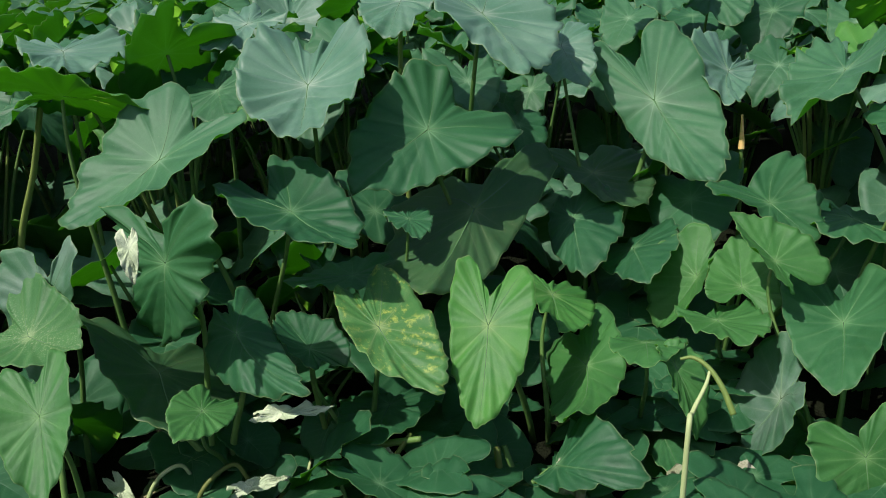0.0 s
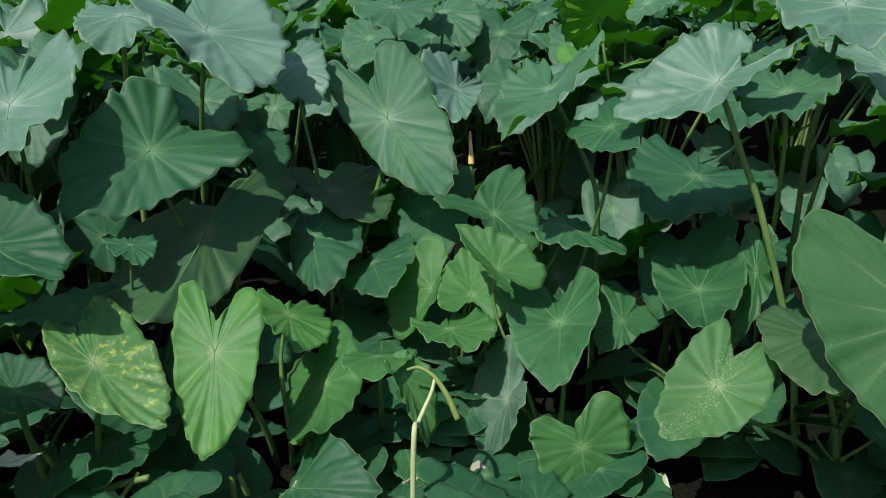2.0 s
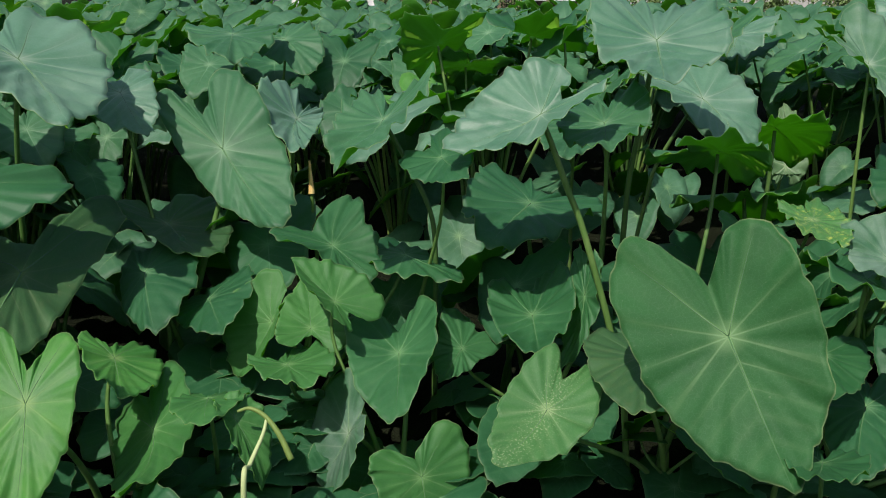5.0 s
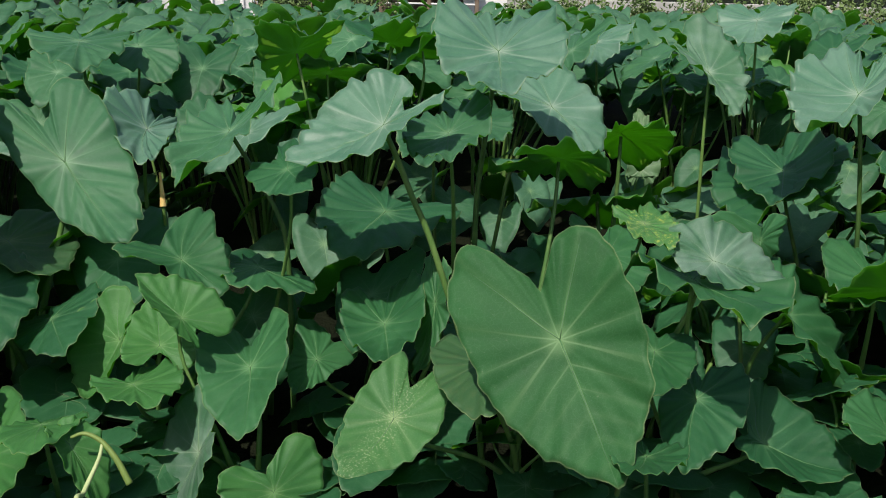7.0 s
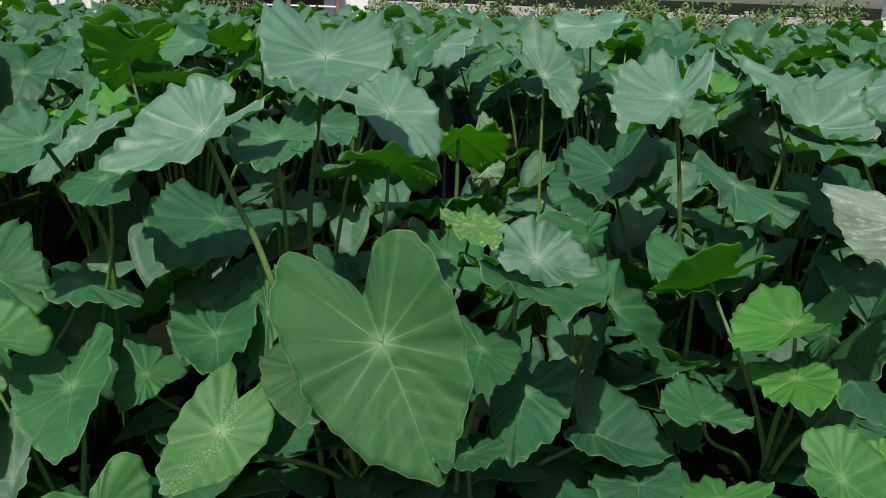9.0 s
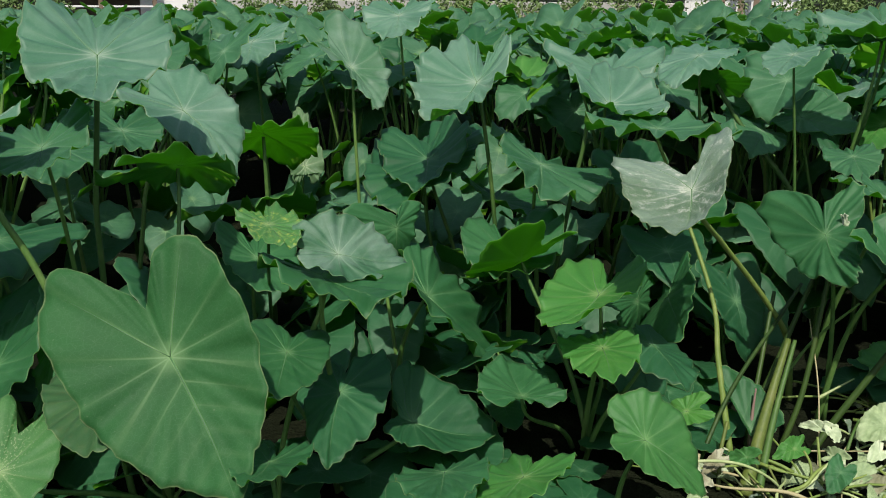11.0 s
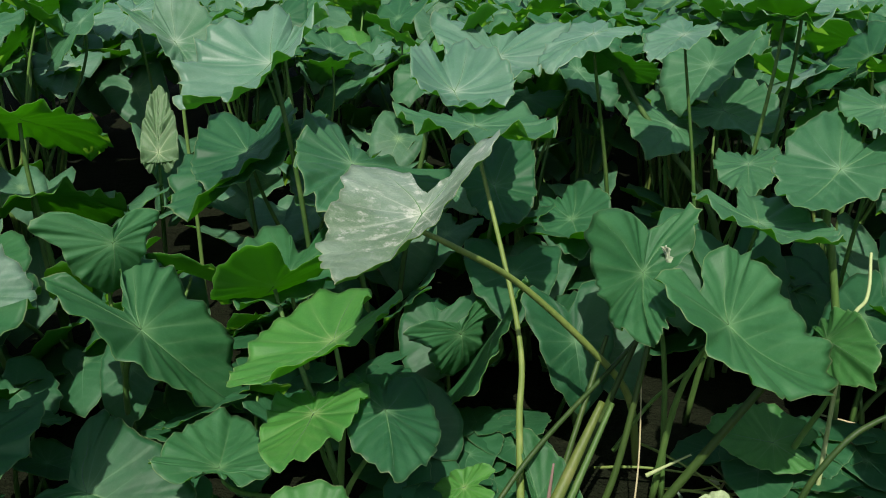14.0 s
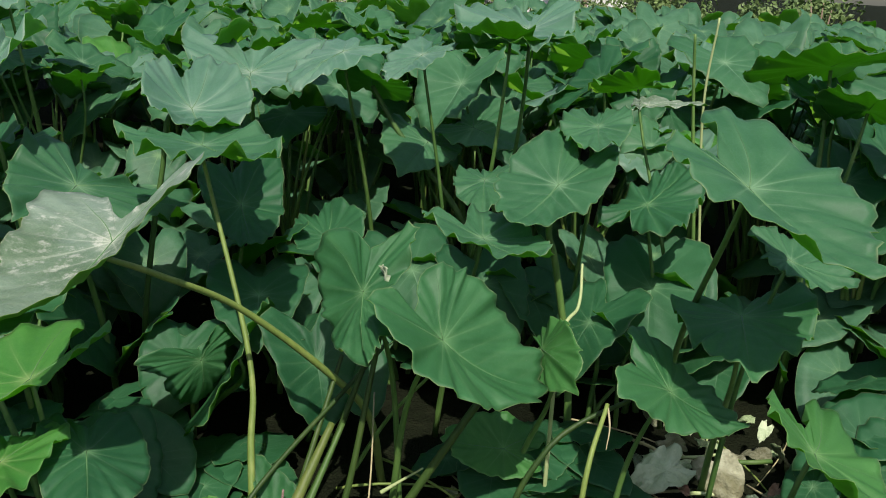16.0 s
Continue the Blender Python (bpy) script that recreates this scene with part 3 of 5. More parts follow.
leaf(p, (-0.929, 1.578, 0.584), 203, -38, 17, 0.200, (0.85, 0.72), (1.00, 1.09), (0.08, 0.14), -0.00, 1.11, "mid", bend=0.06, notch=0.38, cup=0.15)
leaf(p, (-1.104, 1.914, 0.622), 237, -3, 26, 0.231, (0.92, 1.00), (1.05, 1.10), (0.06, 0.19), -0.09, 1.36, "speck", bend=-0.05, notch=0.35, cup=0.19)
p = taro_plant(1.60, 2.14)
leaf(p, (1.500, 2.060, 0.531), 156, -8, 13, 0.279, (0.85, 0.96), (1.23, 1.26), (0.18, 0.24), -0.15, 1.01, "leaf", bend=0.00, notch=0.38, cup=0.24)
leaf(p, (1.637, 1.982, 0.603), 144, -63, 37, 0.241, (0.50, 0.50), (0.99, 0.82), (-0.01, 0.22), -0.11, 1.11, "leaf", bend=0.23, notch=0.46, cup=0.03)
leaf(p, (1.332, 2.212, 0.382), 130, -15, -24, 0.166, (0.95, 0.76), (1.34, 1.24), (0.01, 0.02), 0.02, 1.75, "leaf", bend=0.01, notch=0.50, cup=-0.00)
leaf(p, (1.477, 2.026, 1.163), 74, -37, -15, 0.286, (1.25, 1.11), (0.74, 1.05), (0.29, 0.18), -0.27, 0.83, "bloom", False, bend=0.07, notch=0.32, cup=0.15)
stalk(p, [(1.759, 1.852, -0.020), (1.717, 1.877, 0.356), (1.607, 1.946, 0.790), (1.551, 1.981, 0.951), (1.508, 2.007, 1.077), (1.479, 2.025, 1.152)], 0.0110, 0.0080, STALK)
p = taro_plant(1.82, 1.76)
leaf(p, (1.314, 1.651, 0.446), 122, -28, -13, 0.226, (0.97, 1.04), (1.24, 1.23), (0.10, 0.07), -0.11, 0.87, "speck", bend=0.18, notch=0.37, cup=0.04)
leaf(p, (1.593, 1.327, 0.741), 183, -50, 43, 0.372, (1.07, 1.00), (1.15, 0.94), (0.13, 0.13), -0.26, 1.04, "broad", bend=-0.00, notch=0.37, cup=0.10)
leaf(p, (1.560, 1.600, 0.579), 147, -5, 14, 0.260, (0.97, 1.15), (1.03, 0.99), (0.00, -0.04), 0.10, 1.14, "old")
leaf(p, (2.047, 1.924, 1.036), 284, -14, -18, 0.265, (0.93, 1.03), (1.66, 1.29), (0.06, -0.14), 0.19, 0.95)
p = taro_plant(-0.18, 2.48)
leaf(p, (-0.338, 2.463, 0.532), 94, -2, -3, 0.217, (1.01, 1.00), (1.09, 1.21), (0.02, 0.01), 0.01, 1.01)
p = taro_plant(0.23, 1.96)
leaf(p, (0.237, 1.904, 0.173), 203, 27, 31, 0.272, (0.50, 1.11), (0.50, 0.50), (-0.00, 0.21), 0.43, 0.70, "deep", bend=-0.29, notch=0.34, cup=0.05)
p = taro_plant(0.57, 2.24)
leaf(p, (0.594, 2.199, 0.070), 178, 10, 8, 0.283, (0.50, 1.03), (0.57, 0.97), (-0.00, 0.00), -0.00, 0.95, "leaf", bend=0.02, notch=0.32, cup=0.01)
leaf(p, (0.506, 2.068, 0.445), 168, 16, 6, 0.210, (0.90, 0.98), (0.99, 0.96), (-0.01, -0.07), 0.15, 0.86, "mid")
p = taro_plant(0.03, 3.24)
leaf(p, (0.124, 2.981, 1.275), 203, -26, -10, 0.415, (1.08, 1.19), (1.11, 1.21), (0.09, 0.12), -0.03, 1.09, "bloom", bend=0.09, notch=0.33, cup=0.18)
p = taro_plant(1.31, 2.61)
leaf(p, (1.176, 2.504, 1.093), 144, -17, 13, 0.320, (0.84, 1.01), (1.09, 1.08), (0.26, 0.36), 0.00, 1.02, "leaf", False, bend=0.19, notch=0.31, cup=0.08)
stalk(p, [(1.323, 2.413, -0.020), (1.323, 2.413, 0.199), (1.324, 2.413, 0.442), (1.324, 2.413, 0.626), (1.310, 2.421, 0.783), (1.252, 2.457, 0.934), (1.180, 2.502, 1.083)], 0.0110, 0.0070, STALK_GREEN)
leaf(p, (1.256, 2.220, 1.018), 178, -8, 24, 0.184, (1.11, 0.90), (1.16, 1.42), (-0.08, 0.08), 0.01, 1.00, "deep")
p = taro_plant(1.96, 2.29)
leaf(p, (1.949, 2.137, 1.353), 149, -26, -1, 0.383, (1.00, 1.05), (1.31, 1.11), (0.10, 0.13), -0.26, 1.00, "bloom", False, bend=0.04, notch=0.42, cup=0.13)
stalk(p, [(1.896, 2.170, -0.020), (1.898, 2.169, 0.320), (1.902, 2.166, 0.711), (1.905, 2.164, 0.890), (1.921, 2.154, 1.063), (1.945, 2.140, 1.310)], 0.0110, 0.0080, STALK_GREEN)
leaf(p, (1.693, 2.019, 1.127), 149, -16, 15, 0.256, (0.98, 1.01), (1.13, 1.19), (0.05, 0.11), -0.18, 0.99)
p = taro_plant(2.64, 2.85)
leaf(p, (2.465, 2.490, 1.103), 195, -30, 8, 0.341, (1.00, 1.09), (0.92, 1.05), (0.05, 0.11), 0.22, 1.00, "bloom", False, bend=0.15, notch=0.47, cup=0.20)
stalk(p, [(2.248, 2.625, -0.020), (2.264, 2.615, 0.296), (2.308, 2.587, 0.658), (2.340, 2.567, 0.848), (2.444, 2.503, 1.089)], 0.0100, 0.0070, STALK_GREEN)
p = taro_plant(2.27, 1.50, "taro plant with waxy blue-green heart-shaped leaves")
leaf(p, (2.205, 1.406, 0.823), 232, -15, 25, 0.206, (1.16, 1.21), (0.82, 0.94), (0.13, 0.24), -0.05, 0.70, "wax", False, bend=-0.08, notch=0.51, cup=0.17)
stalk(p, [(2.022, 1.519, -0.020), (2.051, 1.501, 0.257), (2.129, 1.453, 0.572), (2.156, 1.436, 0.653), (2.181, 1.421, 0.758), (2.202, 1.408, 0.808)], 0.0090, 0.0070, STALK)
leaf(p, (2.152, 1.422, 0.771), 161, -2, -6, 0.365, (0.79, 1.26), (0.66, 0.68), (0.09, 0.07), -0.06, 1.00)
leaf(p, (2.420, 1.308, 0.226), 220, -22, 12, 0.279, (1.18, 1.21), (0.50, 0.50), (0.44, 0.45), -0.16, 1.20, "deep", bend=-0.15, notch=0.37, cup=-0.04)
leaf(p, (2.158, 1.364, 0.420), 123, -19, 7, 0.283, (0.69, 0.91), (0.75, 1.05), (-0.09, -0.09), 0.01, 0.89, "deep", bend=-0.11, notch=0.39, cup=-0.06)
leaf(p, (1.976, 1.376, 0.606), 131, -7, -15, 0.215, (1.04, 0.97), (1.05, 1.03), (0.04, 0.00), 0.01, 1.02)
p = taro_plant(2.70, 1.64)
leaf(p, (2.710, 1.635, 0.748), 161, -75, -19, 0.166, (1.46, 1.10), (0.90, 0.78), (-0.21, -0.07), 0.43, 1.78)
leaf(p, (2.688, 1.472, 0.540), 218, -44, 7, 0.376, (0.90, 1.10), (1.03, 0.65), (0.36, 0.29), 0.14, 1.02, "leaf", bend=-0.29, notch=0.25, cup=-0.01)
p = taro_plant(2.55, 2.26)
leaf(p, (2.471, 2.112, 0.599), 153, -22, -12, 0.268, (0.96, 1.07), (1.13, 1.13), (0.09, 0.09), -0.18, 1.03)
p = taro_plant(2.96, 1.01, "taro plant with a bright fresh green leaf among its broad leaves")
leaf(p, (3.027, 1.319, 0.622), 354, -44, 8, 0.306, (0.96, 1.03), (0.96, 1.15), (0.12, 0.19), -0.30, 0.98, "fresh")
leaf(p, (2.954, 0.959, 0.594), 103, -11, 13, 0.319, (0.98, 0.98), (1.22, 0.94), (0.20, 0.31), -0.18, 0.81, "fresh", bend=0.19, notch=0.33, cup=0.12)
leaf(p, (2.804, 0.857, 0.484), 129, -0, 8, 0.256, (0.88, 0.84), (0.85, 0.97), (-0.08, -0.07), -0.06, 1.10, "fresh", bend=0.09, notch=0.40, cup=0.08)
leaf(p, (2.649, 1.047, 0.315), 318, -2, 7, 0.223, (0.99, 1.22), (0.50, 0.50), (0.36, 0.32), -0.22, 1.17, "leaf", bend=-0.02, notch=0.20, cup=-0.04)
leaf(p, (2.948, 0.756, 0.476), 144, -8, -13, 0.225, (0.90, 1.21), (1.21, 1.34), (-0.28, -0.23), 0.08, 0.96, "deep")
p = taro_plant(3.73, 1.22)
leaf(p, (3.652, 1.141, 0.322), 187, -78, 7, 0.182, (1.44, 1.07), (0.67, 0.65), (-0.24, 0.00), 0.45, 1.70)
leaf(p, (3.695, 1.029, 0.356), 120, 0, 51, 0.389, (1.38, 0.79), (0.72, 0.74), (-0.15, 0.18), -0.01, 1.11)
leaf(p, (3.678, 1.132, 1.036), 164, -5, -1, 0.380, (0.96, 1.02), (1.01, 1.05), (0.10, 0.13), -0.27, 0.98, "leaf", False)
p = taro_plant(2.62, 0.66)
leaf(p, (2.574, 0.589, 0.360), 208, -27, 18, 0.226, (1.11, 1.13), (0.63, 0.80), (0.14, 0.22), 0.19, 0.86, "mid", bend=0.11, notch=0.49, cup=0.18)
p = taro_plant(3.68, 0.41)
leaf(p, (3.577, 0.441, 0.759), 124, -39, 38, 0.248, (1.07, 0.68), (1.61, 1.15), (-0.16, -0.19), -0.16, 1.80, "leaf", bend=-0.29, notch=0.37, cup=0.05)
leaf(p, (3.616, 0.211, 0.671), 211, -45, 21, 0.327, (1.19, 1.22), (1.01, 0.62), (0.34, 0.40), -0.24, 0.82, "leaf", bend=-0.24, notch=0.49, cup=-0.05)
p = taro_plant(4.02, 0.14)
leaf(p, (3.942, 0.073, 0.567), 125, 18, 50, 0.244, (0.95, 0.81), (0.78, 0.99), (-0.44, 0.07), 0.33, 0.73, "mid")
leaf(p, (3.960, 0.172, 0.196), 38, 7, -24, 0.203, (1.18, 0.99), (1.01, 0.82), (0.09, -0.01), -0.11, 0.79, "mid", bend=0.02, notch=0.42, cup=0.07)
p = taro_plant(4.73, 0.29)
leaf(p, (4.330, 0.234, 0.951), 89, -25, -11, 0.333, (0.98, 0.85), (1.34, 1.25), (0.16, 0.13), -0.30, 0.85, "leaf", False, bend=0.06, notch=0.38, cup=0.12)
stalk(p, [(4.414, 0.136, -0.020), (4.394, 0.159, 0.308), (4.342, 0.221, 0.685), (4.320, 0.246, 0.797), (4.328, 0.237, 0.937)], 0.0140, 0.0100, STALK)
leaf(p, (4.623, 0.232, 1.107), 115, -15, 8, 0.235, (1.00, 0.96), (1.15, 1.16), (0.06, 0.07), -0.16, 0.95)
p = taro_plant(4.79, -0.09)
leaf(p, (3.780, -0.442, 1.158), 142, -23, -4, 0.331, (1.09, 1.26), (0.84, 1.46), (0.48, 0.40), -0.16, 0.80, "leaf", bend=-0.12, notch=0.29, cup=-0.15)
leaf(p, (4.721, 0.054, 0.844), 258, 14, -2, 0.308, (1.07, 0.70), (0.82, 0.75), (0.07, 0.06), -0.18, 1.21, "deep", bend=-0.05, notch=0.47, cup=-0.00)
leaf(p, (5.027, 0.240, 1.208), 354, -17, 15, 0.207, (0.99, 1.12), (0.77, 0.83), (0.12, 0.21), -0.18, 1.13, "fresh")
p = taro_plant(4.20, 1.63)
leaf(p, (3.980, 1.501, 1.072), 145, -22, -1, 0.372, (0.85, 1.02), (1.24, 1.25), (0.19, 0.23), -0.35, 0.76, "bloom", False, bend=-0.07, notch=0.52, cup=0.20)
stalk(p, [(3.845, 1.670, -0.020), (3.856, 1.656, 0.290), (3.887, 1.618, 0.643), (3.911, 1.587, 0.853), (3.928, 1.566, 1.032), (3.966, 1.518, 1.065)], 0.0120, 0.0080, STALK_GREEN)
leaf(p, (4.114, 1.406, 0.712), 145, -29, 12, 0.310, (0.67, 0.94), (1.28, 1.31), (0.02, 0.06), -0.31, 1.36, "deep", bend=-0.01, notch=0.51, cup=0.06)
p = taro_plant(4.88, 2.04)
leaf(p, (4.659, 1.869, 1.119), 127, -20, -2, 0.401, (1.14, 1.09), (1.23, 1.20), (0.10, 0.12), -0.23, 1.54, "bloom")
p = taro_plant(3.66, 1.70)
leaf(p, (3.396, 1.804, 1.188), 110, -28, 5, 0.393, (1.09, 0.69), (1.11, 1.16), (0.28, 0.23), -0.27, 0.74, "bloom", False, bend=0.15, notch=0.33, cup=0.23)
stalk(p, [(3.514, 1.731, -0.020), (3.503, 1.738, 0.291), (3.473, 1.757, 0.646), (3.443, 1.775, 0.899), (3.403, 1.800, 1.164)], 0.0110, 0.0080, STALK_GREEN)
leaf(p, (3.554, 1.580, 0.854), 123, -9, -22, 0.384, (0.95, 1.33), (0.98, 0.92), (0.10, 0.04), -0.06, 1.33)
p = taro_plant(3.59, 2.78, "taro plant with waxy blue-green heart-shaped leaves")
leaf(p, (3.516, 2.644, 1.187), 186, -37, 7, 0.293, (0.72, 1.03), (1.21, 1.53), (0.18, 0.28), 0.00, 1.35, "wax", False, bend=0.30, notch=0.36, cup=0.19)
stalk(p, [(3.548, 2.624, -0.020), (3.546, 2.626, 0.236), (3.538, 2.630, 0.524), (3.526, 2.638, 0.889), (3.522, 2.641, 1.152)], 0.0100, 0.0070, STALK)
p = taro_plant(4.57, 1.35)
leaf(p, (4.471, 1.283, 0.529), 142, -17, 17, 0.263, (0.94, 1.20), (1.10, 1.19), (0.17, 0.29), 0.02, 0.70, "deep", bend=0.15, notch=0.46, cup=0.09)
p = taro_plant(4.30, -0.38)
leaf(p, (4.101, -0.515, 0.924), 202, -23, 16, 0.181, (1.05, 1.07), (0.67, 0.85), (0.09, 0.14), -0.19, 0.99, "leaf", bend=-0.07, notch=0.44, cup=0.07)
leaf(p, (4.026, -0.433, 0.775), 106, 0, 12, 0.296, (1.00, 1.12), (0.97, 0.95), (-0.01, -0.03), 0.10, 1.14)
p = taro_plant(3.79, -0.61)
leaf(p, (3.603, -0.687, 0.676), 111, -5, -23, 0.269, (0.85, 0.97), (0.98, 1.31), (0.27, 0.20), -0.32, 0.71, "mid", bend=-0.03, notch=0.28, cup=0.03)
p = taro_plant(3.79, -0.20)
leaf(p, (3.797, -0.337, 0.624), 201, -35, 10, 0.218, (1.07, 1.11), (1.05, 0.98), (0.19, 0.25), -0.18, 1.33, "leaf", bend=-0.20, notch=0.45, cup=-0.19)
p = taro_plant(4.18, 0.56)
leaf(p, (4.063, 0.350, 0.812), 152, -9, -7, 0.301, (0.94, 1.04), (0.95, 1.01), (0.10, 0.14), -0.27, 0.98)
p = taro_plant(4.78, 0.81)
leaf(p, (4.517, 0.598, 0.874), 117, -14, 8, 0.216, (0.98, 0.98), (0.99, 1.01), (-0.02, 0.01), 0.08, 0.96)
leaf(p, (4.550, 0.911, 1.287), 89, -24, 3, 0.226, (1.04, 0.93), (0.93, 0.91), (0.07, 0.07), -0.09, 0.96, "bloom")
p = taro_plant(5.00, 0.75)
leaf(p, (4.747, 0.582, 1.400), 114, -17, 11, 0.378, (1.26, 0.86), (1.08, 1.03), (0.26, 0.04), -0.25, 1.11, "bloom")
p = taro_plant(5.06, 1.50)
leaf(p, (4.883, 1.377, 1.108), 128, 24, -16, 0.275, (1.05, 1.15), (0.90, 0.95), (0.10, 0.15), 0.12, 1.10, "leaf", False)
stalk(p, [(5.080, 0.820, -0.020), (5.030, 0.900, 0.400), (4.991, 0.993, 0.612), (4.912, 1.241, 0.908), (4.883, 1.372, 1.100)], 0.0170, 0.0100, STALK_GREEN, "petiole", "thick leaning dark green stalk")
leaf(p, (4.729, 1.417, 1.247), 90, -17, 1, 0.346, (1.00, 0.74), (0.97, 0.88), (-0.05, -0.02), 0.10, 1.04, "bloom", bend=0.00, notch=0.36, cup=-0.01)
p = taro_plant(2.91, 3.77)
leaf(p, (2.816, 3.538, 0.872), 157, -17, -8, 0.325, (1.06, 1.10), (1.12, 1.08), (0.10, 0.08), -0.11, 1.21)
p = taro_plant(3.79, 2.16, "taro plant with shade put into its dark green leaves")
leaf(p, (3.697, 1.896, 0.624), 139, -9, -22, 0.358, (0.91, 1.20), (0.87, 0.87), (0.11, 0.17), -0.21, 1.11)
# the next two leaves use the darker kind for the shade on them
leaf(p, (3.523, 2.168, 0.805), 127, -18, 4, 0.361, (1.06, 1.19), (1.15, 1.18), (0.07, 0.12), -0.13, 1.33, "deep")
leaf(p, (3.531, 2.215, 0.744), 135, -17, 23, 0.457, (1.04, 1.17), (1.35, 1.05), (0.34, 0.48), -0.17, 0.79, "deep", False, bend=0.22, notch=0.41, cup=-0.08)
stalk(p, [(3.620, 2.110, -0.020), (3.619, 2.112, 0.025), (3.615, 2.116, 0.055), (3.559, 2.182, 0.403), (3.541, 2.203, 0.639), (3.533, 2.212, 0.727)], 0.0110, 0.0090, STALK)
p = taro_plant(1.15, 3.58)
leaf(p, (1.092, 3.295, 0.985), 155, -8, -22, 0.351, (0.98, 0.50), (1.16, 1.11), (0.32, 0.14), -0.02, 0.87, "bloom", bend=-0.20, notch=0.43, cup=0.10)
p = taro_plant(-1.48, 3.26)
leaf(p, (-1.356, 2.992, 1.223), 205, -13, -4, 0.296, (0.85, 1.32), (1.05, 1.02), (0.05, 0.10), -0.09, 1.15, "bloom")
p = taro_plant(-1.22, 2.65, "taro plant with a bright fresh green leaf among its broad leaves")
leaf(p, (-1.220, 2.630, 1.120), 268, -9, -30, 0.340, (0.95, 0.95), (0.80, 0.80), (0.00, 0.00), 0.10, 1.00, "fresh")
p = taro_plant(-0.92, 3.25)
leaf(p, (-0.827, 2.978, 1.062), 199, -19, 24, 0.241, (1.00, 1.02), (0.99, 1.05), (-0.03, 0.05), 0.06, 1.02)
p = taro_plant(-0.64, 3.60)
leaf(p, (-0.779, 3.354, 1.255), 150, -17, -6, 0.269, (1.04, 0.99), (0.95, 0.96), (0.06, 0.04), -0.04, 1.04, "bloom")
p = taro_plant(1.90, 2.62)
# darker kind on this leaf: the shade of the leaf above, as colour
leaf(p, (1.722, 2.479, 0.767), 129, -6, -14, 0.374, (1.17, 1.01), (0.89, 0.93), (-0.03, -0.00), 0.10, 1.22, "deep")
p = taro_plant(5.45, 0.91)
leaf(p, (5.173, 1.016, 0.931), 153, -7, 23, 0.319, (0.90, 1.10), (0.87, 1.00), (0.08, 0.20), -0.04, 0.91, "leaf", bend=-0.10, notch=0.38, cup=0.15)
p = taro_plant(5.26, 1.22)
leaf(p, (5.010, 1.153, 0.867), 104, -7, -29, 0.316, (1.25, 0.81), (0.82, 0.91), (-0.13, 0.06), 0.11, 1.02)
p = taro_plant(2.09, 0.75, "taro plant with a bright fresh green leaf among its broad leaves")
leaf(p, (2.016, 0.630, 0.504), 102, 7, 16, 0.188, (0.96, 1.01), (1.10, 1.10), (-0.01, 0.04), 0.00, 0.96, "fresh")
leaf(p, (1.890, 0.758, 0.525), 125, 20, 5, 0.208, (0.99, 0.90), (0.94, 0.97), (-0.08, 0.02), 0.12, 0.87)
p = taro_plant(1.79, 1.18)
leaf(p, (1.666, 1.082, 0.529), 128, 13, 6, 0.176, (0.92, 0.99), (1.12, 1.08), (0.01, 0.02), -0.02, 0.89)
p = taro_plant(1.14, 4.36)
leaf(p, (0.981, 3.976, 1.280), 165, -11, -4, 0.340, (1.12, 1.06), (0.97, 0.98), (-0.03, -0.01), 0.10, 1.23)
leaf(p, (1.270, 4.180, 1.241), 190, -16, 15, 0.317, (0.96, 1.05), (0.89, 0.87), (-0.02, -0.05), 0.16, 1.01)
p = taro_plant(2.44, 3.21)
leaf(p, (2.250, 3.013, 0.921), 137, -7, -10, 0.302, (1.10, 0.99), (0.93, 0.95), (-0.03, -0.01), 0.11, 1.11)
p = taro_plant(4.26, 4.23)
leaf(p, (4.051, 4.041, 1.227), 132, -20, 8, 0.356, (1.19, 1.04), (0.95, 1.00), (-0.01, 0.05), 0.04, 1.28, "bloom")
p = taro_plant(4.49, 3.17)
leaf(p, (4.261, 2.999, 1.407), 127, -21, 6, 0.319, (1.16, 1.02), (1.02, 1.05), (0.03, 0.07), -0.02, 1.23, "bloom")
p = taro_plant(3.33, 1.59)
leaf(p, (3.198, 1.488, 0.563), 127, -14, 5, 0.347, (0.92, 1.14), (1.21, 1.41), (0.11, 0.13), -0.29, 1.15)
p = taro_plant(4.75, 0.75)
leaf(p, (4.583, 0.571, 1.370), 340, -10, 10, 0.295, (1.02, 1.03), (1.04, 1.00), (0.02, 0.06), -0.00, 1.07)
p = taro_plant(2.86, 2.56)
leaf(p, (2.790, 2.430, 0.985), 295, -23, -12, 0.440, (0.85, 0.85), (0.75, 0.75), (-0.05, -0.05), 0.12, 1.0, "fresh")
leaf(p, (2.860, 2.620, 0.660), 300, -18, -14, 0.547, (0.9, 0.9), (0.8, 0.8), (-0.05, -0.05), 0.12, 1.0, "mid")
leaf(p, (2.115, 1.595, 0.897), 159, -12, -1, 0.176, (0.93, 0.97), (0.98, 1.02), (0.04, 0.02), -0.02, 0.87, "blotch")
p = taro_plant(-1.12, 2.19)
leaf(p, (-1.102, 2.029, 0.651), 172, -74, 17, 0.247, (0.99, 0.90), (0.91, 1.08), (0.12, 0.15), -0.00, 1.35, "wax", bend=0.04, notch=0.32, cup=0.16)
p = taro_plant(-0.17, 2.64)
leaf(p, (-0.150, 2.484, 0.704), 194, -5, -7, 0.149, (0.88, 0.91), (0.96, 0.99), (0.05, 0.03), 0.05, 1.02, "deep", bend=0.00, notch=0.37, cup=0.07)
p = taro_plant(5.20, -0.40, "tall taro plant whose leaf tilts up and shows its shaded underside")
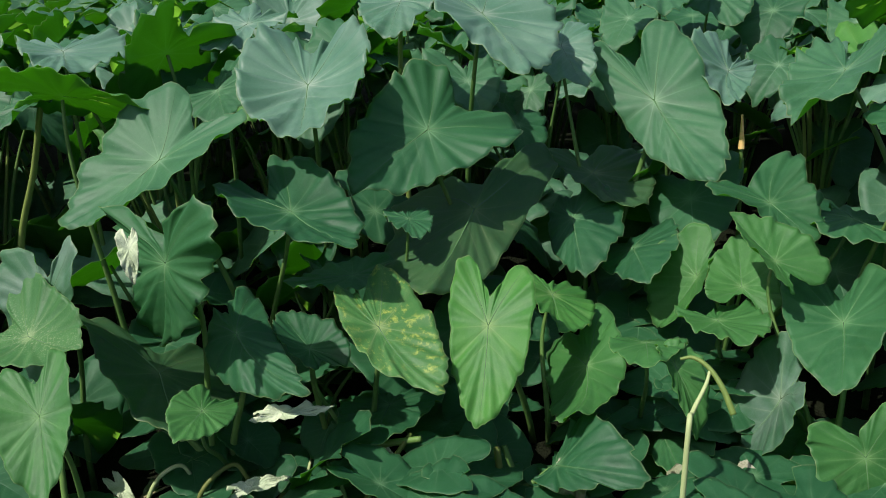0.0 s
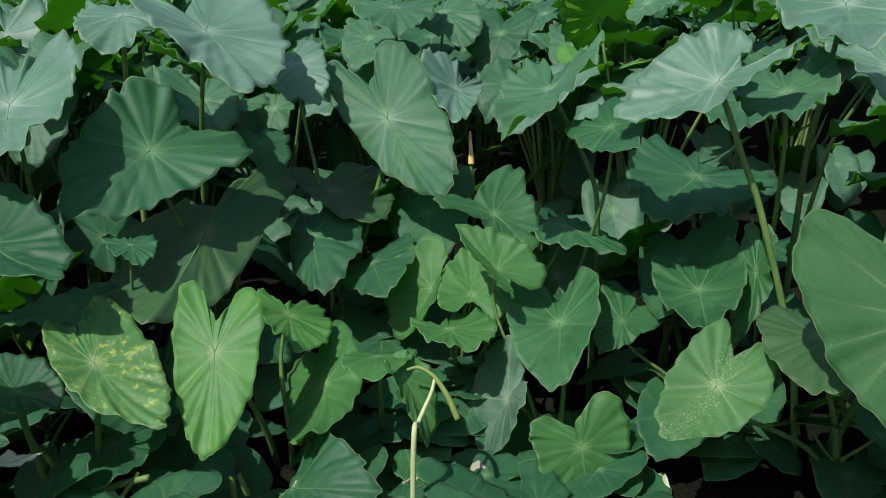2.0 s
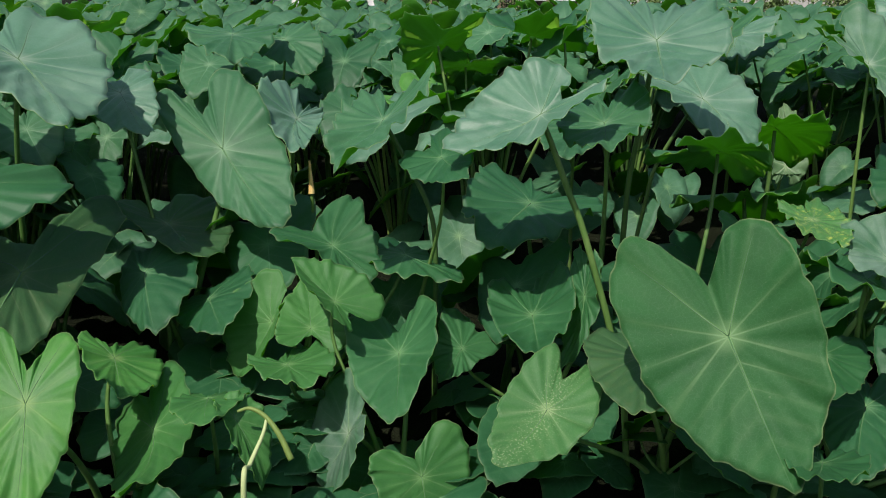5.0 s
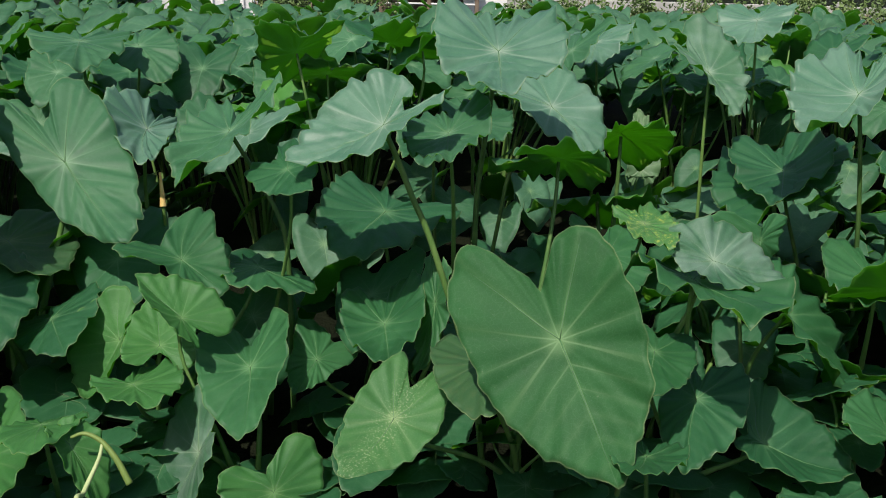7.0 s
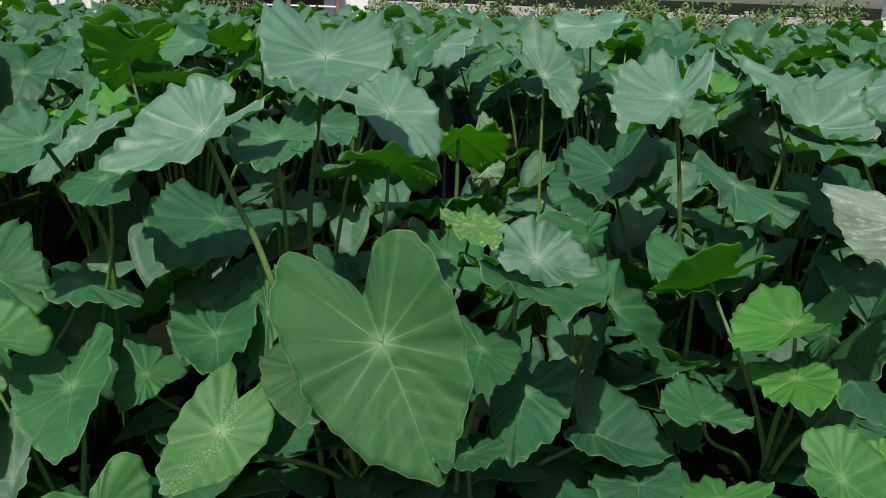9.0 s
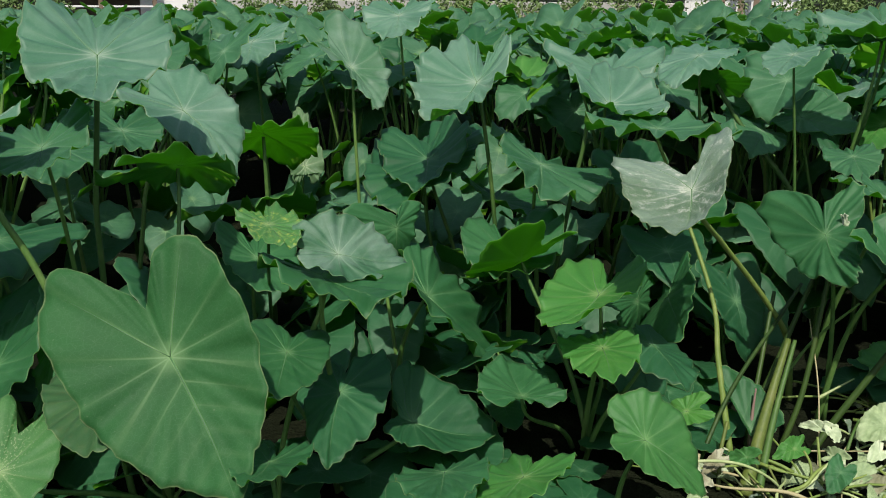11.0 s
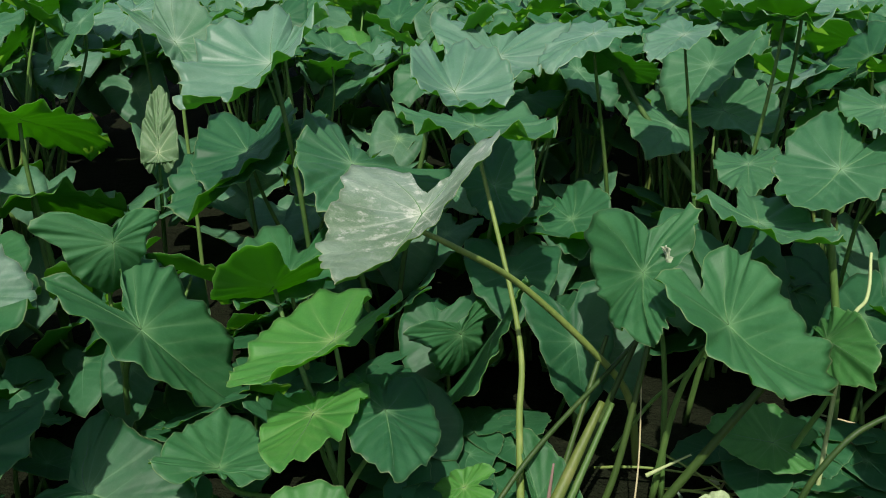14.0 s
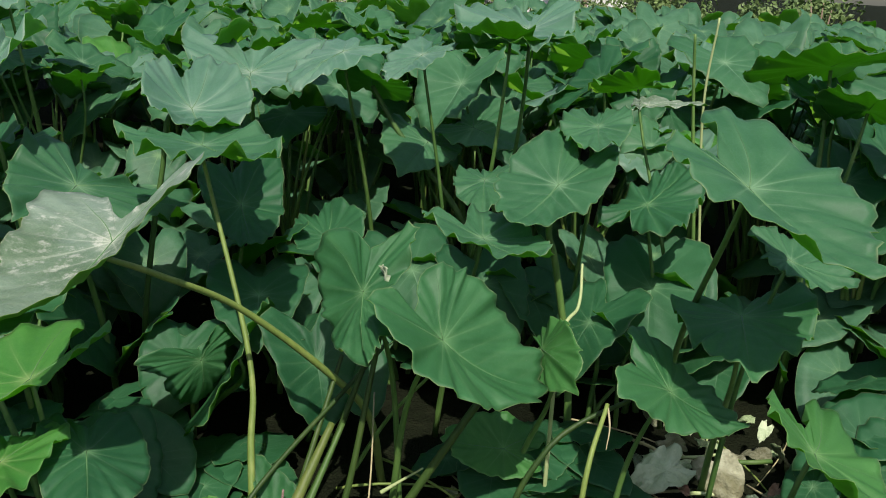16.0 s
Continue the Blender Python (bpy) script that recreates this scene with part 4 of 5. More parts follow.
leaf(p, (5.258, -0.385, 1.334), 122, 14, 5, 0.400, (1.10, 1.05), (1.00, 1.05), (0.10, 0.08), 0.05, 1.10)
leaf(p, (5.074, -0.550, 1.215), 100, 16, -8, 0.300, (1.05, 1.05), (0.95, 1.00), (0.05, 0.10), 0.05, 1.05)
p = taro_plant(-1.60, 2.88, "taro plant with a tall bright yellow-green stalk")
stalk(p, [(-1.640, 2.890, -0.020), (-1.625, 2.885, 0.300), (-1.598, 2.874, 0.560), (-1.463, 2.820, 0.845), (-1.354, 2.751, 1.088)], 0.0150, 0.0100, STALK_YELLOW)
leaf(p, (-1.350, 2.745, 1.100), 150, -14, 6, 0.210, (1.0, 1.0), (1.0, 1.0), (0.05, 0.05), 0.10, 1.10, "leaf", False)
p = taro_plant(-0.20, 3.46, "taro plant with bright green upright stalks")
stalk(p, [(-0.205, 3.460, -0.020), (-0.200, 3.455, 0.600), (-0.197, 3.453, 1.055), (-0.175, 3.435, 1.299)], 0.0130, 0.0085, STALK_YELLOW)
leaf(p, (-0.175, 3.430, 1.310), 170, -16, 4, 0.300, (1.05, 1.0), (1.0, 1.0), (0.05, 0.05), 0.10, 1.10, "bloom", False)


# ---- stalks, cut and withered pieces among the near plants ----
clump = taro_plant(3.45, 0.55, "clump of thick yellow-green taro stalks, some cut off")
stalk(clump, [(3.08, 0.452, -0.02), (3.32, 0.485, 0.17), (3.53, 0.50, 0.37)], 0.025, 0.010, STALK_CUT, "cut_stalk", "pale yellow split stalk")
stalk(clump, [(3.12, 0.42, -0.02), (3.34, 0.462, 0.15), (3.56, 0.485, 0.36)], 0.015, 0.007, STALK_GREEN, "cut_stalk")
stalk(clump, [(3.30, 0.58, -0.02), (3.42, 0.70, 0.26), (3.52, 0.80, 0.50), (3.68, 1.14, 1.02)], 0.0126, 0.0062, STALK_YELLOW, "petiole")
stalk(clump, [(3.05, 0.62, -0.02), (3.35, 0.62, 0.20), (3.73, 0.59, 0.38), (3.901, 0.577, 0.461)], 0.0081, 0.0067, STALK_SHADED, "petiole")
stalk(clump, [(3.40, 0.56, -0.02), (3.46, 0.57, 0.13), (3.65, 0.61, 0.36), (3.736, 0.628, 0.463)], 0.0104, 0.0067, STALK_SHADED, "petiole")
stalk(clump, [(3.42, 0.45, -0.02), (3.50, 0.42, 0.20), (3.60, 0.42, 0.52), (3.645, 0.42, 0.664)], 0.0111, 0.0067, STALK_SHADED, "petiole")
stalk(clump, [(3.46, 0.60, -0.02), (3.58, 0.55, 0.22), (3.68, 0.50, 0.50), (3.725, 0.477, 0.626)], 0.0118, 0.0067, STALK_SHADED, "petiole")
stalk(clump, [(3.50, 0.36, -0.02), (3.58, 0.31, 0.11), (3.70, 0.17, 0.42), (3.754, 0.107, 0.559)], 0.0141, 0.0096, STALK_SHADED, "petiole", "thick green stalk, its colour darkened for shade")
stalk(clump, [(3.62, 0.39, 0.14), (3.65, 0.36, 0.165), (3.70, 0.30, 0.215)], 0.0065, 0.003, STALK_PALE, "cut_stalk", "white cut end of a stalk")
stalk(clump, [(3.72, 0.56, 0.10), (3.78, 0.48, 0.28), (3.79, 0.34, 0.47)], 0.0074, 0.0044, STALK, "petiole")
stalk(clump, [(3.40, 0.31, -0.02), (3.55, 0.38, 0.20), (3.70, 0.48, 0.40)], 0.0030, 0.0022, STALK_DRY, "dry_stalk")
stalk(clump, [(3.06, 0.53, -0.02), (3.10, 0.55, 0.09), (3.16, 0.56, 0.18)], 0.0081, 0.0059, STALK_CUT, "cut_stalk")
stalk(clump, [(3.34, 0.53, 0.02), (3.36, 0.54, 0.12), (3.38, 0.545, 0.22)], 0.0089, 0.0030, RUST, "young_shoot", "small reddish-brown sheathed shoot")
leaf(clump, (3.331, 0.535, 0.085), 331, 36, -28, 0.265, (0.85, 0.10), (0.3, 0.3), (0.15, 0.5), 0.0, 0.6, "leaf", False)
low_fresh = taro_plant(3.24, 0.72, "small low taro plant with one fresh green arrow-shaped leaf")
leaf(low_fresh, (3.210, 0.721, 0.140), 22, -27, -43, 0.133, (0.75, 0.75), (1.0, 1.0), (0.1, 0.1), 0.1, 1.1, "fresh")

pale = taro_plant(3.85, 0.55, "taro plant with a folded pale grey leaf on a curved stalk")
stalk(pale, [(3.86, 0.55, -0.02), (3.80, 0.57, 0.25), (3.65, 0.63, 0.45), (3.40, 0.715, 0.70), (3.15, 0.72, 0.86), (3.00, 0.705, 0.945)], 0.0135, 0.0065, STALK_YELLOW)
leaf(pale, (3.020, 0.707, 0.976), 115, -18, 16, 0.362, (0.99, 0.59), (0.79, 1.25), (0.24, 0.21), -0.24, 1.32, "pale", False, bend=0.08, notch=0.25, cup=0.17)


def withered_leaf(at, heading, pitch, roll, size, fold=(0.2, 0.2), droop=0.2, seed=0, wide=0.85, mat=None, label="pale withered taro leaf, dry and crumpled, on the ground"):
    rng = np.random.default_rng(400 + seed)
    arr = blade_arrays(rng, 56, 8, (wide * 1.05, wide * 0.95), (0.9, 0.8), fold, droop, 1.0, wave=0.06, jag=0.035, pleat=0.05)
    v = arr[0]
    k = rng.uniform(0, 6.28, 4)
    crumple = 0.06 * (np.sin(9 * v[:, 0] + k[0]) * np.cos(8 * v[:, 1] + k[1]) + 0.6 * np.sin(17 * v[:, 0] + 11 * v[:, 1] + k[2]))
    v[:, 2] += crumple * np.clip(np.hypot(v[:, 0], v[:, 1]) * 2, 0, 1)
    ob = new("withered_leaf", blade_mesh(arr, size, (mat or DRY, mat or DRY), "withered_leaf"))
    ob.matrix_basis = blade_pose(at, heading, pitch, roll)
    return tagged(ob, label, "leaf", "withered leaves")


def fallen_stem(points, low, high, material):
    base = Vector(points[0])
    path = through_points([Vector(p) - base for p in points], 8)
    ob = new("fallen_twig", tube_mesh(path, np.linspace(low, high, len(path)), material, "fallen_twig", 8))
    ob.location = base
    return tagged(ob, {STALK_PALE: "pale cream-green fallen leaf stem arching over the litter", STALK_DRY: "tan dry fallen leaf stem in the litter"}.get(material, "yellow-green fallen leaf stem in the litter"), "twig", "fallen stems")


withered_leaf((-0.475, 1.880, 0.385), 282, -3, 28, 0.135, (0.1, 0.1), 0.0, 1, 0.30, BLEACHED, "pale withered leaf hanging curled over the low stalks")
withered_leaf((-0.60, 1.93, 0.13), 285, 6, 30, 0.12, (0.2, 0.1), 0.2, 2, 0.35, BLEACHED, "long whitish withered leaf curled at its edge")
withered_leaf((-0.235, 2.02, 0.10), 215, -30, 10, 0.13, (0.9, 1.0), 0.2, 3, 0.5, BLEACHED)
withered_leaf((0.28, 1.90, 0.12), 160, -60, 0, 0.10, (0.6, 0.4), 0.3, 4)
withered_leaf((-1.00, 2.00, 0.10), 230, -20, 20, 0.085, (0.6, 0.5), 0.3, 5, 0.5, BLEACHED)
withered_leaf((0.62, 1.90, 0.08), 250, -15, -20, 0.15, (0.5, 0.5), 0.4, 6)
withered_leaf((0.84, 1.86, 0.07), 190, -10, 5, 0.20, (0.2, 0.3), 0.2, 7, 0.85, None, "large olive-brown withered leaf lying flat")
withered_leaf((-0.747, 1.776, 0.893), 196, -52, 5, 0.085, (0.3, 0.2), 0.2, 8, 0.5, BLEACHED, "white dried strip on the torn edge of a leaf")

withered_leaf((3.428, 0.325, 0.119), 356, -10, -42, 0.088, (1.1, 1.1), 0.10, 14, 0.44, BLEACHED, "small rolled pale leaf held over the litter")
withered_leaf((3.411, 0.285, 0.133), 128, -14, 16, 0.052, (0.1, 0.1), 0.10, 15, 0.86, BLEACHED, "small rolled pale leaf held over the litter")
withered_leaf((3.288, 0.368, 0.089), 57, -12, -32, 0.087, (0.4, 0.2), 0.10, 17, 0.76, KINDS["fresh"][0], "small fresh green leaf low over the litter")
withered_leaf((3.585, 0.166, 0.126), 52, -24, -32, 0.110, (0.2, 0.2), 0.10, 18, 1.01, WILTED, "wilted pale green leaf crumpled on the litter")
withered_leaf((3.734, 0.046, 0.020), 182, 13, 44, 0.171, (0.2, 0.2), 0.10, 19, 0.54, DRY, "limp brownish-grey leaf sagging over fallen stems")
withered_leaf((3.367, 0.261, 0.069), 166, 20, 44, 0.061, (0.4, 0.5), 0.10, 20, 0.81, WILTED, "wilted pale green leaf crumpled on the litter")
withered_leaf((3.396, 0.136, 0.114), 69, -14, -23, 0.060, (0.6, 0.3), 0.10, 21, 0.87, BLEACHED, "wilted pale green leaf crumpled on the litter")
withered_leaf((3.300, 0.173, 0.066), 238, 16, 28, 0.081, (0.5, 0.4), 0.10, 22, 0.85, WILTED, "wilted pale green leaf crumpled on the litter")
withered_leaf((3.487, -0.118, 0.088), 60, -22, -24, 0.076, (0.6, 0.5), 0.10, 23, 0.96, WILTED, "wilted pale green leaf crumpled on the litter")
withered_leaf((3.287, 0.121, 0.053), 244, 16, 25, 0.071, (0.2, 0.2), 0.10, 24, 0.80, DRY, "limp brownish-grey leaf sagging over fallen stems")
withered_leaf((3.141, 0.193, 0.142), 83, -30, -14, 0.083, (0.2, 0.1), 0.10, 25, 0.89, KINDS["leaf"][0], "dark green leaf standing among the litter")
withered_leaf((3.144, 0.477, 0.083), 2, -18, -43, 0.078, (0.3, 0.3), 0.10, 26, 0.72, KINDS["mid"][0], "wilted pale green leaf crumpled on the litter")
withered_leaf((3.032, 0.535, 0.102), 74, -16, -26, 0.076, (0.2, 0.2), 0.10, 27, 0.62, DRY, "limp brownish-grey leaf sagging over fallen stems")
withered_leaf((2.948, 0.555, 0.048), 348, -2, -33, 0.066, (0.2, 0.2), 0.10, 28, 0.85, DRY, "limp brownish-grey leaf sagging over fallen stems")
withered_leaf((3.032, 0.680, 0.171), 155, -11, 25, 0.060, (0.8, 0.8), 0.10, 29, 0.68, BLEACHED, "white curled leaf edge beside the stalks")
withered_leaf((3.279, 0.386, 0.074), 267, 19, 15, 0.060, (0.4, 0.2), 0.10, 30, 0.73, KINDS["fresh"][0], "small fresh green leaf low over the litter")
withered_leaf((3.471, -0.002, 0.049), 147, 1, 33, 0.059, (0.5, 0.3), 0.10, 31, 0.94, WILTED, "wilted pale green leaf crumpled on the litter")
withered_leaf((4.291, -0.249, 0.110), 54, -16, -23, 0.145, (0.1, 0.1), 0.15, 10, 0.89, BLEACHED, "pale whitish-green withered leaf lying on the ground")
withered_leaf((4.374, -0.398, 0.121), 147, -33, 29, 0.113, (-0.3, -0.3), 0.35, 11, 1.21, DRY, "dry brown curled leaf with ribbed veins")
withered_leaf((4.728, -0.465, 0.126), 84, -25, -9, 0.060, (0.2, 0.2), 0.10, 32, 0.70, BLEACHED, "small white dried leaf scrap between stalks")
withered_leaf((4.303, -0.307, 0.059), 127, 2, 20, 0.045, (0.2, 0.2), 0.10, 33, 0.72, RUSTY_LEAF, "small reddish-brown dry leaf curl")
withered_leaf((4.464, -0.559, 0.064), 71, -5, -18, 0.048, (0.2, 0.2), 0.10, 34, 0.69, RUSTY_LEAF, "small reddish-brown dry leaf curl")
withered_leaf((4.523, -0.195, 0.083), 145, 12, 36, 0.080, (0.2, 0.2), 0.10, 35, 0.83, DRY, "limp brownish-grey leaf sagging over fallen stems")
withered_leaf((3.611, 0.396, 0.796), 205, -78, -30, 0.07, (0.4, 0.2), 0.3, 16, 0.35, BLEACHED, "white dried strip on the edge of a leaf")
fallen_stem([(3.331, 0.084, 0.030), (3.438, 0.025, 0.100), (3.580, -0.003, 0.130), (3.715, -0.023, 0.160)], 0.0085, 0.004, STALK_PALE)
fallen_stem([(3.328, 0.070, 0.030), (3.387, 0.010, 0.090), (3.455, -0.012, 0.110), (3.619, -0.111, 0.060)], 0.006, 0.004, STALK_PALE)
fallen_stem([(3.678, 0.156, 0.140), (3.690, 0.081, 0.130), (3.692, 0.005, 0.120), (3.730, -0.097, 0.100)], 0.01, 0.009, STALK_PALE)
fallen_stem([(3.677, 0.027, 0.160), (3.696, -0.025, 0.150), (3.715, -0.102, 0.140)], 0.012, 0.01, STALK_PALE)
fallen_stem([(3.113, 0.329, 0.030), (3.137, 0.287, 0.060), (3.198, 0.269, 0.090), (3.337, 0.240, 0.080)], 0.007, 0.005, STALK_YELLOW)
fallen_stem([(3.114, 0.310, 0.030), (3.163, 0.271, 0.070), (3.246, 0.252, 0.100)], 0.006, 0.004, STALK_PALE)
fallen_stem([(2.938, 0.632, 0.100), (2.974, 0.527, 0.130), (3.010, 0.447, 0.130), (3.058, 0.379, 0.090), (3.104, 0.339, 0.030)], 0.006, 0.004, STALK_PALE)
fallen_stem([(3.304, 0.308, 0.150), (3.270, 0.284, 0.090), (3.215, 0.248, 0.000)], 0.004, 0.005, STALK_YELLOW)
fallen_stem([(3.240, 0.328, 0.120), (3.233, 0.300, 0.080), (3.217, 0.281, 0.000)], 0.004, 0.005, STALK_YELLOW)
fallen_stem([(3.380, 0.103, 0.110), (3.375, 0.068, 0.070), (3.372, 0.042, 0.020)], 0.005, 0.005, STALK_PALE)
fallen_stem([(3.350, 0.120, 0.080), (3.367, 0.085, 0.050), (3.388, 0.042, 0.020)], 0.005, 0.004, STALK_YELLOW)
fallen_stem([(3.551, -0.002, 0.100), (3.537, -0.040, 0.080), (3.571, -0.071, 0.050)], 0.004, 0.003, STALK_PALE)
fallen_stem([(3.446, -0.007, 0.100), (3.442, -0.008, 0.060), (3.454, -0.009, 0.000)], 0.011, 0.012, STALK_DRY)
fallen_stem([(3.369, 0.226, 0.100), (3.404, 0.223, 0.150), (3.416, 0.214, 0.200)], 0.006, 0.004, STALK_GREEN)
fallen_stem([(3.139, 0.405, 0.080), (3.127, 0.364, 0.030), (3.104, 0.340, 0.000)], 0.004, 0.004, STALK_CUT)
fallen_stem([(3.397, 0.037, 0.030), (3.446, -0.012, 0.070), (3.550, -0.050, 0.100), (3.651, -0.088, 0.100)], 0.006, 0.005, STALK_DRY)
fallen_stem([(3.276, 0.168, 0.020), (3.300, 0.126, 0.050), (3.360, 0.079, 0.030)], 0.006, 0.005, STALK_CUT)
fallen_stem([(3.002, 0.588, 0.120), (2.958, 0.580, 0.050), (2.929, 0.571, 0.000)], 0.007, 0.008, STALK_DRY)
fallen_stem([(4.496, -0.428, 0.100), (4.512, -0.476, 0.110), (4.553, -0.520, 0.110)], 0.009, 0.008, STALK_GREEN)
fallen_stem([(4.299, -0.326, 0.050), (4.306, -0.361, 0.060), (4.347, -0.409, 0.050)], 0.007, 0.006, STALK_PALE)
fallen_stem([(4.429, -0.259, 0.090), (4.455, -0.315, 0.100), (4.508, -0.362, 0.100)], 0.006, 0.005, STALK_PALE)

pale_stems = taro_plant(5.07, -0.06, "pair of pale upright leafless taro stalks")
stalk(pale_stems, [(5.06, -0.08, -0.02), (5.055, -0.056, 0.546), (5.061, 0.029, 1.132), (5.028, 0.055, 1.419)], 0.009, 0.005, STALK)
stalk(pale_stems, [(5.10, -0.09, -0.02), (5.107, -0.065, 0.534), (5.069, -0.004, 1.136), (5.047, -0.018, 1.480)], 0.007, 0.004, STALK_PALE)
leaf(pale_stems, (4.83, 0.13, 1.172), 198, 4, 20, 0.21, (0.36, 0.30), (0.4, 0.4), (0.15, 0.1), 0.0, 0.8, "pale", False)

frayed = taro_plant(3.44, -0.27, "dried upright stalk with a frayed broken end")
stalk(frayed, [(3.415, -0.268, -0.02), (3.435, -0.268, 0.508), (3.579, -0.252, 0.657)], 0.008, 0.005, STALK_YELLOW, "cut_stalk")
stalk(frayed, [(3.579, -0.252, 0.657), (3.551, -0.273, 0.616), (3.519, -0.281, 0.577)], 0.003, 0.001, STALK_DRY, "frayed_fibre", "pale dry fibre hanging from the break")
bent = taro_plant(4.03, 0.05, "taro plant with bent pale bare stalks")
stalk(bent, [(3.979, 0.032, -0.02), (3.987, 0.038, 0.567), (4.088, 0.031, 0.665), (4.170, 0.064, 0.766)], 0.007, 0.004, STALK_PALE)
stalk(bent, [(3.54, -0.02, -0.02), (3.57, -0.04, 0.28), (3.64, -0.09, 0.44), (3.722, -0.143, 0.504), (3.830, -0.231, 0.550)], 0.009, 0.006, STALK_SHADED)
ribbed = taro_plant(3.70, 3.22, "taro plant with one pale folded leaf showing sharp ribs")
leaf(ribbed, (3.669, 3.172, 0.613), 324, 58, 6, 0.391, (0.46, 0.40), (0.35, 0.35), (0.45, 0.10), 0.1, 0.8, "ribbed")

stem_plant = taro_plant(0.46, 1.74, "bleached stalk of a withered taro leaf")
stalk(stem_plant, [(0.506, 1.680, -0.020), (0.526, 1.710, 0.382), (0.556, 1.784, 0.391), (0.602, 1.838, 0.434), (0.619, 1.863, 0.463)], 0.008, 0.004, STALK_PALE)
leaf(stem_plant, (0.553, 1.940, 0.438), 214, -48, -4, 0.20, (0.55, 0.70), (0.5, 0.5), (0.25, 0.2), 0.3, 0.8, "mid", False)
stalk(stem_plant, [(0.555, 1.904, 0.477), (0.585, 1.892, 0.485), (0.617, 1.867, 0.468), (0.642, 1.829, 0.430), (0.661, 1.792, 0.375)], 0.0040, 0.0085, STALK_YELLOW, "leaf_edge", "pale yellow-green rolled leaf edge")
low = taro_plant(0.05, 1.95, "low taro stalks lying across each other near the ground")
stalk(low, [(-0.35, 1.85, 0.02), (-0.25, 1.95, 0.12), (-0.16, 2.05, 0.2)], 0.009, 0.007, STALK_CUT)
stalk(low, [(-0.45, 2.20, 0.36), (-0.452, 2.215, 0.28), (-0.44, 2.24, 0.12), (-0.43, 2.25, -0.02)], 0.008, 0.011)
stalk(low, [(-0.33, 2.21, 0.33), (-0.40, 2.23, 0.22), (-0.44, 2.25, 0.10)], 0.005, 0.007, STALK_SHADED)
stalk(low, [(-0.34, 2.10, 0.10), (-0.25, 2.06, 0.16), (-0.13, 2.02, 0.20)], 0.013, 0.009)
stalk(low, [(-0.93, 1.93, 0.02), (-0.88, 1.97, 0.13), (-0.82, 2.01, 0.155), (-0.79, 2.02, 0.10)], 0.007, 0.005, STALK_PALE)
stalk(low, [(-0.2, 2.2, 0.06), (0.0, 2.0, 0.08), (0.14, 1.93, 0.09), (0.23, 1.93, 0.15)], 0.009, 0.007)
stalk(low, [(0.08, 1.93, -0.02), (0.085, 1.94, 0.1), (0.08, 1.96, 0.2)], 0.011, 0.010, STALK_CUT)
stalk(low, [(0.14, 1.92, -0.02), (0.13, 1.94, 0.1), (0.10, 1.97, 0.2)], 0.010, 0.008)
stalk(low, [(-0.78, 1.9, -0.02), (-0.74, 1.93, 0.12), (-0.66, 1.98, 0.17), (-0.62, 1.98, 0.12)], 0.007, 0.006, STALK_CUT)

flower = taro_plant(1.08, 3.06, "taro flower with an orange-yellow sheath on a green stalk")
stalk(flower, [(1.10, 3.10, -0.02), (1.09, 3.06, 0.4), (1.07, 3.03, 0.74)], 0.009, 0.007)
stalk(flower, [(1.07, 3.03, 0.735), (1.071, 3.035, 0.77), (1.072, 3.045, 0.81), (1.073, 3.055, 0.86)], 0.013, 0.004, CORM, "flower_sheath", "orange-yellow flower sheath")


def litter():
    """Broken dry leaves and thin stems strewn over the open soil."""
    rng = np.random.default_rng(31)
    bits = []
    for s in range(10):
        arr = blade_arrays(rng, 24, 4, (0.9, 0.7), (0.8, 0.7), (0.5, 0.3), 0.4, 1.0, wave=0.06, jag=0.04)
        v = arr[0]
        v[:, 2] += 0.12 * np.sin(7 * v[:, 0] + s) * np.cos(6 * v[:, 1] + 2 * s)
        bits.append(blade_mesh(arr, 1.0, ((WILTED, WILTED), (BLEACHED, WILTED), (DRY, WILTED), KINDS["pale"])[s % 4], "leaf_scrap"))
    straw = []
    for s in range(7):
        l = rng.uniform(0.10, 0.30)
        path = bezier((-l, 0, 0), (-l * 0.3, l * rng.uniform(-0.3, 0.3), rng.uniform(0, 0.07)), (l * 0.3, l * rng.uniform(-0.3, 0.3), rng.uniform(0, 0.05)), (l, 0, 0.0), 10)
        straw.append(tube_mesh(path, np.linspace(0.006, 0.003, 10) * rng.uniform(0.6, 1.3), (STALK_PALE, STALK_YELLOW, STALK_DRY, STALK_PALE)[s % 4], "fallen_twig", 6))
    for x0, x1, y0, y1, count, twigs in ((3.15, 4.20, -0.40, 0.34, 95, 70), (2.72, 3.30, 0.05, 0.62, 22, 24), (4.1, 4.9, -0.75, -0.05, 40, 16), (-1.1, 1.3, 1.65, 2.15, 16, 14)):
        for i in range(count):
            ob = new("leaf_scrap", bits[int(rng.integers(0, 10))])
            k = rng.uniform(0.03, 0.085)
            ob.matrix_basis = blade_pose((rng.uniform(x0, x1), rng.uniform(y0, y1), rng.uniform(0.0, 0.05)), rng.uniform(0, 360), rng.uniform(-25, 15), rng.uniform(-35, 35)) @ Matrix.Diagonal((k, k, k, 1))
            tagged(ob, "pale wilted scrap of leaf on the soil", "leaf", "leaf scraps")
        for i in range(twigs):
            ob = new("fallen_twig", straw[int(rng.integers(0, 7))])
            ob.matrix_basis = pose(rng.uniform(x0, x1), rng.uniform(y0, y1), rng.uniform(0.01, 0.05), rng.uniform(-12, 12), rng.uniform(-8, 8), rng.uniform(0, 360))
            tagged(ob, "thin yellowish withered twig lying on the soil", "twig", "fallen twigs")


litter()


